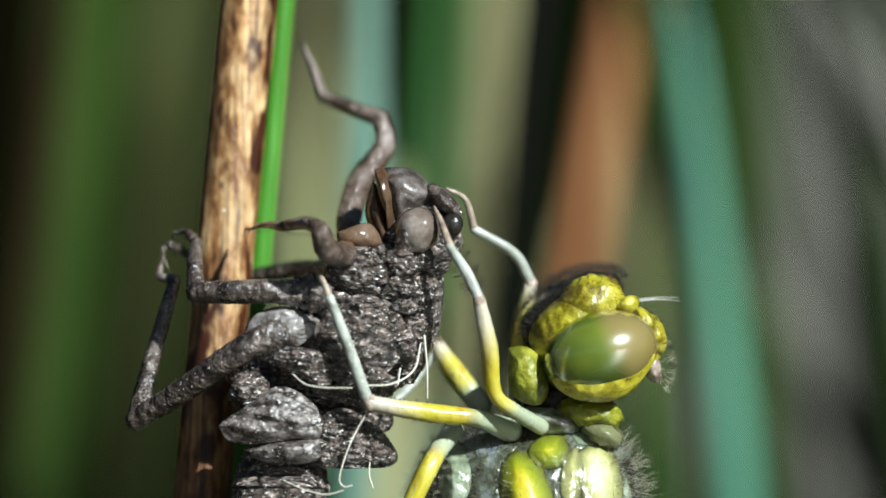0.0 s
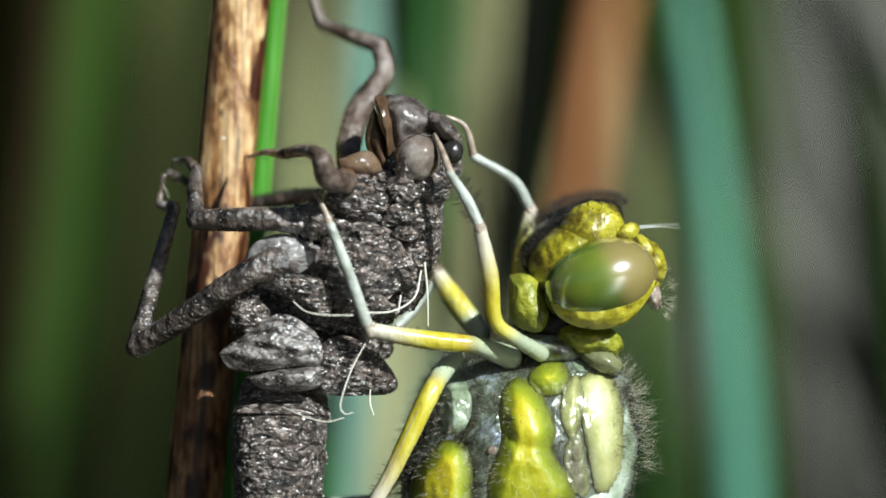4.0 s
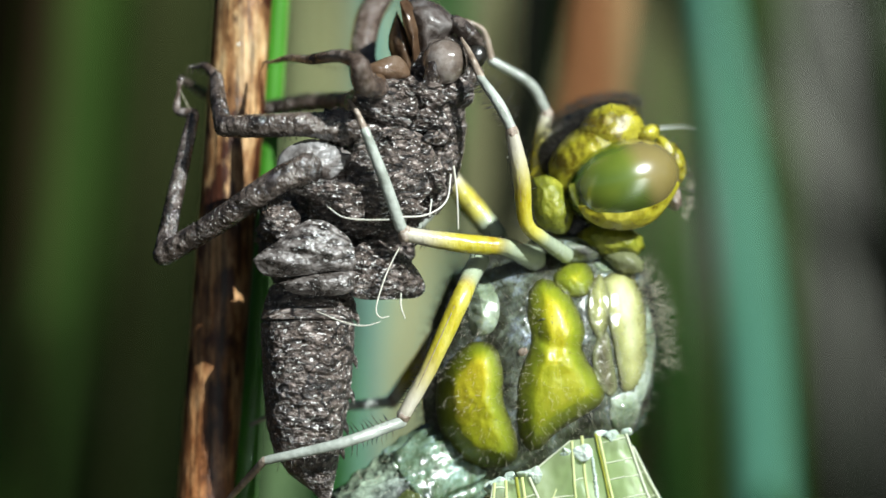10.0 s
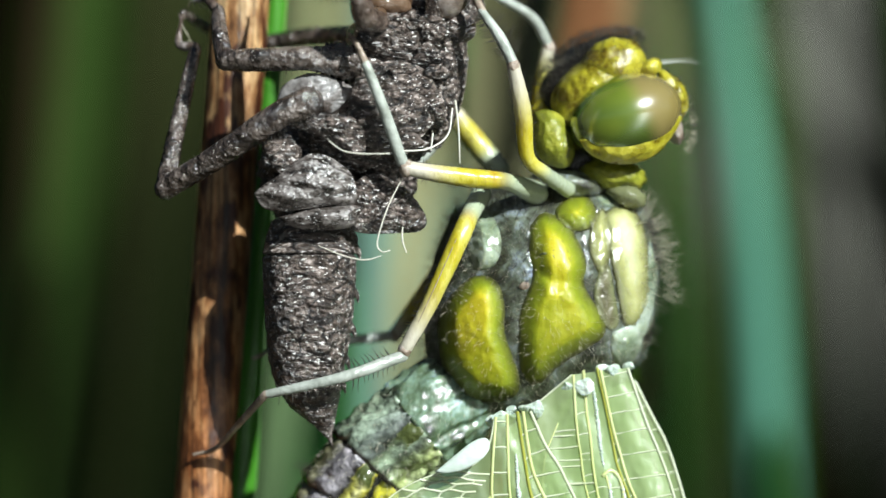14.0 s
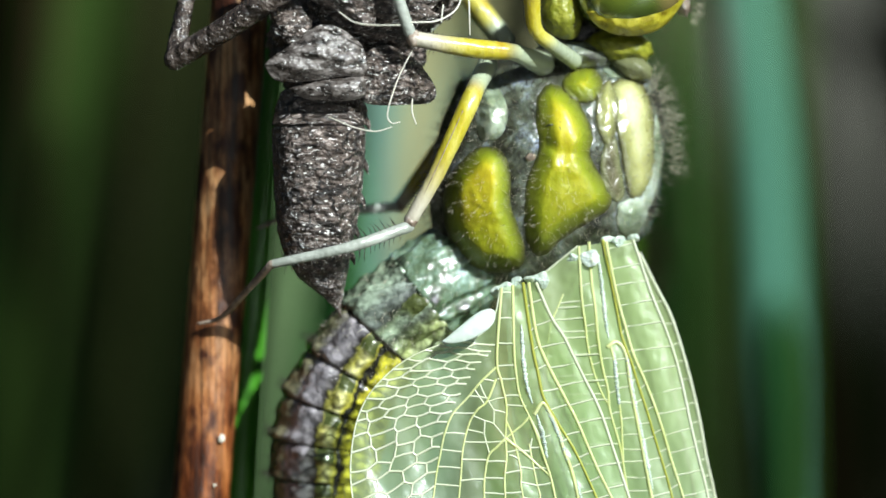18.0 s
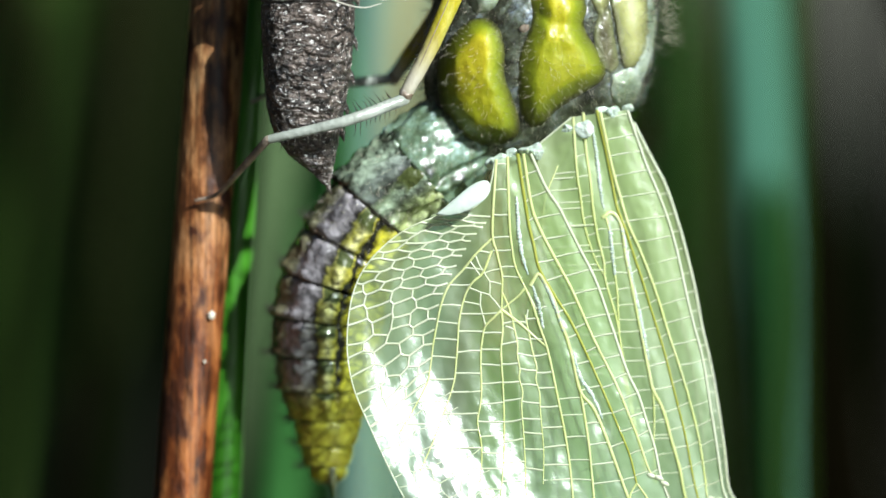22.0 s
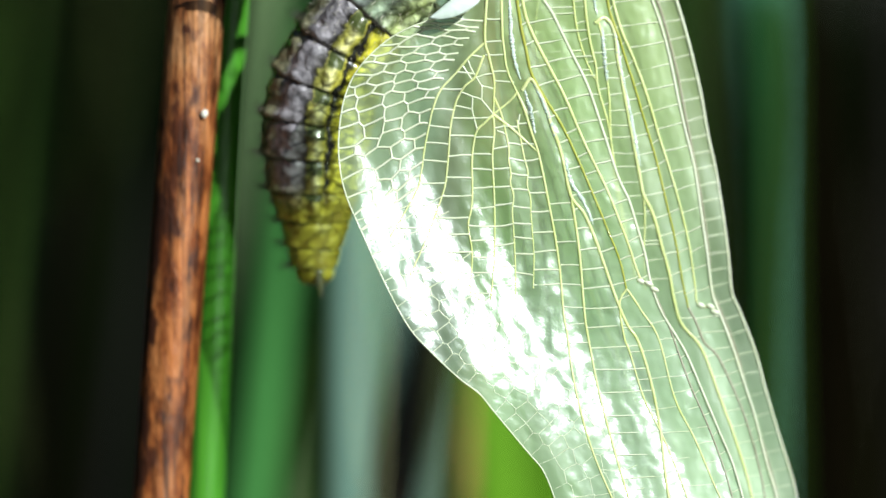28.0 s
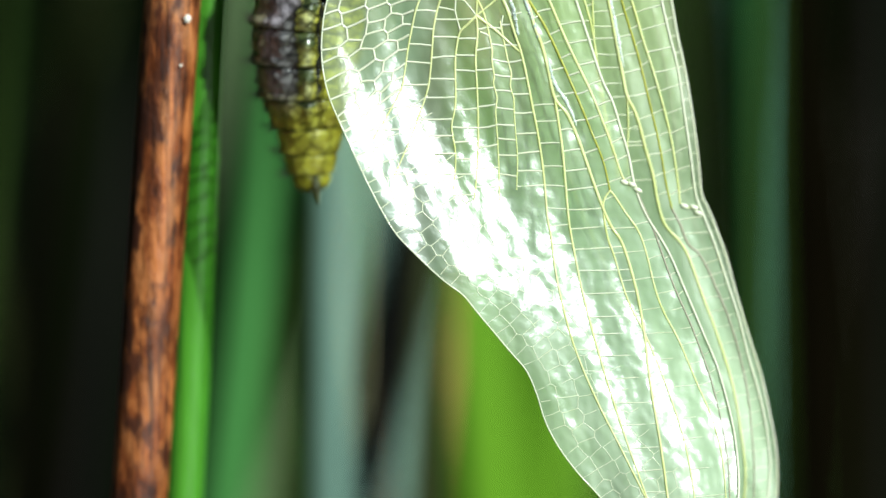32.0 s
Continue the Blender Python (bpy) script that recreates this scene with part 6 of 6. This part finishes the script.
    def done(self, toothed=None):
        for side, r in ((0.0, 0.045), (1.0, 0.085)):
            bm = bmesh.new()
            vein(bm, [self.wing.at(i / 200, side) for i in range(201)], r, r * 0.7)
            rim = part("edge_vein", bm, "pale_vein", self.sheet)
        if toothed:
            bm = bmesh.new()
            for i in range(420):
                p = self.wing.at(toothed + (1 - toothed) * i / 420, 1.0, 0.06)
                blob(bm, (p.x / MM, -p.y / MM, p.z / MM), (0.075, 0.06, 0.045), turn=25, u=6, v=4)
            tagged(part("edge_teeth", bm, "pale_vein", rim, "row of tiny pale teeth"), kind="stuff")
        if len(self.bm.verts):
            tagged(part("vein_net", self.bm, "pale_vein", self.sheet), kind="stuff")


def wet_fold(wing, sheet, pts, seed, r=0.085):
    """A glistening uneven ridge in a fold of the wing."""
    rnd, line = random.Random(seed), edge(pts, 90)
    bm = bmesh.new()
    rows = []
    for k, (x, z) in enumerate(line[:, :2]):
        p = wing.place(x + rnd.gauss(0, 0.015), z, 0.02)
        rows.append((p.x / MM, -p.y / MM, p.z / MM, r * rnd.uniform(0.45, 1.15) * math.sin(math.pi * (k + 2) / 93) ** 0.4))
    tube(bm, rows, k=1, sides=8, wide=1.4)
    part("wet_fold", bm, "glass_skin", sheet, "glistening wet ridge in a wing fold")


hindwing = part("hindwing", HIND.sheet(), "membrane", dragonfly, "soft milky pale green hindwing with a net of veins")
net = Net(HIND, hindwing, 31)
HUB = (883, 471)
H1 = net.long(wa((874, 205), (867, 330), (875, 370), (884, 410), (884, 440), HUB), 0.055)
H2 = net.long(wa((894, 200), (897, 310), (901, 355), (908, 395), (925, 432)), 0.055)
net.long(wa((925, 432), (912, 447), HUB), 0.05)
net.long(wa(HUB, (915, 495), (940, 517), (963, 537)), 0.06)
E = net.long(wa((925, 432), (938, 462), (952, 505), (963, 537), (972, 575), (983, 630), (993, 680), (1003, 745), (1011, 830)) + wb((972, 410), (985, 500), (1010, 600), (1050, 700), (1100, 800), (1150, 900)), 0.05)
H3 = net.long(wa((934, 428), (948, 408), (962, 426), (976, 455), (986, 490), (998, 520), (1008, 555), (1022, 615), (1045, 645), (1065, 690), (1085, 745), (1108, 808), (1125, 845)) + wb((1100, 430), (1122, 500), (1138, 580), (1150, 680), (1170, 800), (1190, 950)), 0.07)
H3B = net.long(wa((1022, 615), (1029, 655), (1037, 710), (1043, 770), (1048, 825)) + wb((1010, 420), (1030, 520), (1062, 640), (1100, 760), (1150, 900)), 0.05)
H4 = net.long(wa((912, 195), (930, 310), (940, 355), (950, 398), (975, 442), (1005, 490), (1035, 552), (1070, 632), (1090, 680), (1110, 730), (1122, 780)), 0.06, "olive_vein")
H4B = net.long(wa((1122, 780), (1130, 790), (1150, 820), (1180, 868)) + wb((1165, 530), (1200, 600), (1230, 670), (1260, 740), (1280, 820), (1290, 950)), 0.04, "vein")
H4C = net.long(wa((1122, 780), (1111, 800), (1112, 830), (1120, 870)) + wb((1085, 450), (1110, 530), (1145, 600), (1185, 700), (1215, 800), (1240, 950)), 0.04, "vein")
H5 = net.long(wa((922, 195), (936, 285), (950, 325), (970, 365), (990, 402), (1010, 440), (1045, 520), (1085, 602), (1105, 650), (1125, 702), (1145, 758), (1160, 770)), 0.065)
H6 = np.array([HIND.b[i][:2] for i in range(140)])
V3 = net.long(wa((1165, 772), (1178, 800), (1200, 850)) + wb((1190, 500), (1225, 580), (1258, 670), (1282, 770), (1292, 860), (1290, 960)), 0.035, "brown_vein")
C1 = net.long(wa(HUB, (885, 505), (882, 545), (885, 600), (887, 660), (886, 735), (880, 800)), 0.045)
C2 = net.long(wa(HUB, (868, 486), (854, 501), (848, 530), (846, 560), (847, 612), (845, 640), (840, 670), (847, 720), (843, 790)), 0.045)
C3 = net.long(wa((866, 366), (850, 405), (832, 422), (818, 447), (808, 490), (805, 530), (802, 570), (798, 600), (785, 640), (762, 700), (735, 760)), 0.045)
C4 = net.long(wa((866, 345), (838, 372), (815, 400), (790, 428), (776, 462), (768, 500), (762, 532), (757, 570), (750, 602), (730, 640), (700, 690)), 0.045)
C0 = net.long(wa((884, 440), (897, 470), (906, 506), (911, 532), (911, 552), (915, 577), (914, 592), (920, 616), (918, 642), (921, 682), (924, 740), (925, 800)), 0.04)
CM = net.long(wa((925, 480), (938, 545), (945, 572), (944, 596), (950, 618), (951, 645), (954, 682), (957, 722), (956, 780)), 0.035)
for a, b, st, sl in ((C4, C3, 0.95, -0.05), (C3, C2, 0.9, 0.0), (C2, C1, 0.88, 0.0), (C1, C0, 0.92, 0.1), (C0, CM, 0.8, -0.1), (CM, E, 0.9, 0.05), (E, H3B, 0.95, 0.0), (H1, H2, 1.3, 0.0), (H4, H5, 1.05, 0.2), (H5, H6, 1.0, 0.25), (H3, H4, 1.5, 0.2),
                     (H3B, H3, 1.0, 0.1), (H4C, H4B, 1.3, 0.15), (H4B, V3, 0.9, 0.15), (V3, H6, 0.85, 0.2)):
    net.rungs(a, b, st, sl, 0.054 if b[0][0] < 4.2 else 0.042)
for pts in (((868, 366), (902, 365)), ((852, 405), (862, 421), (862, 445), HUB), ((884, 398), (852, 406)), ((884, 426), (862, 421)), ((862, 445), (846, 440), (845, 462), (855, 499)), ((846, 440), (826, 432)), ((845, 462), (815, 456)),
            ((852, 405), (842, 388), (836, 372)), ((846, 412), (828, 385)), ((884, 412), (920, 414)), ((890, 500), (908, 508)), ((930, 440), (945, 470), (963, 465)), ((925, 495), (930, 470))):
    line = [np.array(p) for p in wa(*pts)]
    for a, b in zip(line, line[1:]):
        net.short(a, b, 0.05)
net.rays(wa((864, 306), (850, 326), (832, 345), (816, 372), (800, 400), (784, 432), (771, 470), (764, 512), (758, 555), (750, 600)),
         wa((800, 299), (740, 316), (690, 345), (655, 378), (632, 412), (617, 455), (610, 510), (612, 565), (624, 620), (648, 678)), 17, 1.12, 0.062)
low_rim = [tuple(p[:2]) for p in HIND.a if -37.5 < p[1] < -15.3][::5]
net.fan([(x + 4.4, z + 1.2) for x, z in low_rim], low_rim, 5, [22, 26, 30, 34, 38], 0.036)
net.done(0.5)
for k, pts in enumerate((((910, 270), (914, 330), (920, 375), (930, 408)), ((938, 428), (950, 468), (957, 505)), ((952, 412), (968, 440), (985, 485), (998, 520)), ((1010, 545), (1022, 590), (1045, 625), (1062, 665)))):
    wet_fold(HIND, hindwing, wa(*pts), k)
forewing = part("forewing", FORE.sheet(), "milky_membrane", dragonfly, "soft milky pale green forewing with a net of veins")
net = Net(FORE, forewing, 47)
F0 = np.array([FORE.b[i][:2] for i in range(140)])
F1 = net.long(wa((1060, 122), (1080, 215), (1095, 270), (1110, 320), (1130, 365), (1148, 410), (1165, 460), (1180, 510), (1200, 570), (1218, 630), (1235, 700), (1246, 770), (1252, 806), (1274, 812)), 0.06)
F2 = net.long(wa((1054, 118), (1072, 200), (1082, 250), (1090, 290), (1105, 330), (1118, 370), (1135, 420), (1150, 470), (1172, 540), (1185, 590), (1200, 650), (1212, 700), (1225, 770), (1235, 812)), 0.055, "olive_vein")
F2B = net.long(wa((1235, 812), (1250, 840), (1265, 875)) + wb((1244, 455), (1280, 530), (1305, 600), (1325, 680), (1335, 760), (1341, 850), (1335, 960)), 0.04, "brown_vein")
F3 = net.long(wa((1064, 308), (1078, 299), (1092, 310), (1100, 335), (1104, 370), (1112, 410), (1128, 490), (1145, 575), (1153, 612), (1166, 637), (1176, 664), (1186, 702), (1200, 750), (1210, 800), (1224, 842)) + wb((1214, 440), (1245, 520), (1275, 600), (1300, 680), (1315, 760), (1325, 850), (1315, 960)), 0.07)
F3B = net.long(wa((1153, 612), (1156, 660), (1155, 720), (1158, 780)), 0.04)
F4 = net.long(wa((1030, 122), (1035, 190), (1042, 240), (1047, 290), (1055, 340), (1066, 385), (1068, 412), (1075, 440), (1088, 485), (1098, 540), (1115, 640), (1140, 760)), 0.055)
F5 = net.long(wa((1012, 130), (1018, 220), (1025, 270), (1030, 310), (1040, 350), (1055, 390), (1068, 412)), 0.05)
F6 = net.long(wa((1070, 308), (1080, 350), (1085, 400), (1090, 440), (1092, 480), (1098, 560), (1112, 640), (1130, 720)), 0.045)
F9 = net.long(wa((985, 215), (960, 290), (965, 400), (1000, 520), (1030, 660), (1060, 780)) + wb((1060, 440), (1110, 560), (1170, 700), (1230, 860)), 0.03)
for a, b, st, sl in ((F1, F0, 0.98, 0.3), (F2, F1, 0.98, 0.25), (F3, F2, 0.95, 0.15), (F6, F3, 0.72, 0.05), (F4, F6, 0.9, 0.1), (F5, F4, 1.0, 0.1), (F9, F5, 0.95, 0.05), (F9, F4, 1.1, 0.1), (F3, F2B, 0.85, 0.1), (F2B, F0, 0.7, 0.15), (F3B, F3, 0.9, 0.1)):
    net.rungs(a, b, st, sl)
net.done(0.0)
for k, pts in enumerate((((1046, 145), (1054, 200), (1061, 260), (1066, 292)), ((1076, 318), (1080, 360), (1086, 410)), ((1084, 302), (1098, 325), (1108, 380), (1120, 430)), ((1120, 430), (1132, 490), (1146, 560)))):
    wet_fold(FORE, forewing, wa(*pts), 10 + k)
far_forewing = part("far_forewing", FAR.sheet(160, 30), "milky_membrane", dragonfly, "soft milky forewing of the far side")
net = Net(FAR, far_forewing, 53)
R0 = np.array([FAR.b[i][:2] for i in range(140)])
R1 = net.long([(x - 0.95, z + 0.1) for x, z in R0[4:134:6]], 0.05, "brown_vein")
net.rungs(R1, R0, 0.9, 0.2)
net.done(0.0)
for x, z, w, m in (*[(x, z, HIND, hindwing) for x, z in wa((1162, 770), (1148, 766), (1172, 780))], *[(x, z, FORE, forewing) for x, z in wa((1275, 810), (1258, 808), (1283, 820))]):
    p = w.place(x, z, 0.05)
    lump("wing_node", (p.x / MM, -p.y / MM, p.z / MM), (0.24, 0.1, 0.12), "pale_vein", m, turn=25, lumps=0.1, u=14, v=10)
slab("wing_flap", wa((766, 301), (782, 288), (802, 271), (830, 249), (852, 241), (862, 248), (860, 264), (846, 280), (815, 297), (785, 303)), 7.0, 0.15, "milk", dragonfly, "milky white flap at the wing base", thick=0.2, lumps=0.1, lean=(0.1, -0.2))



def motions():
    axis = Vector((-11.33 * MM, 0, 0))

    def turned(a):
        return Matrix.Translation(axis) @ Matrix.Rotation(radians(a), 4, "Z") @ Matrix.Translation(-axis)

    def about(x, z, a):
        p = V(x, 0, z)
        return Matrix.Translation(p) @ Matrix.Rotation(radians(-a), 4, "Y") @ Matrix.Translation(-p)

    turns = [(t, turned(a)) for t, a in YAW]
    walk(dead_stem, turns)
    walk(husk, turns)
    sway = {t: (x, z, a) for t, x, z, a in DRIFT}
    walk(dragonfly, [(t, m @ Matrix.Translation(V(sway[t][0], 0, sway[t][1])) @ about(-1, 0, sway[t][2]) if t in sway else m) for t, m in turns])
    walk(abdomen, [(t, about(-1, -3.5, a)) for t, a in SWING])
    walk(far_forewing, [(t, Matrix.Translation(V(x, 0, 0))) for t, x in FLUTTER])
    walk(hind_leg, [(t, about(1.2, 6.9, a)) for t, a in STEP])


motions()
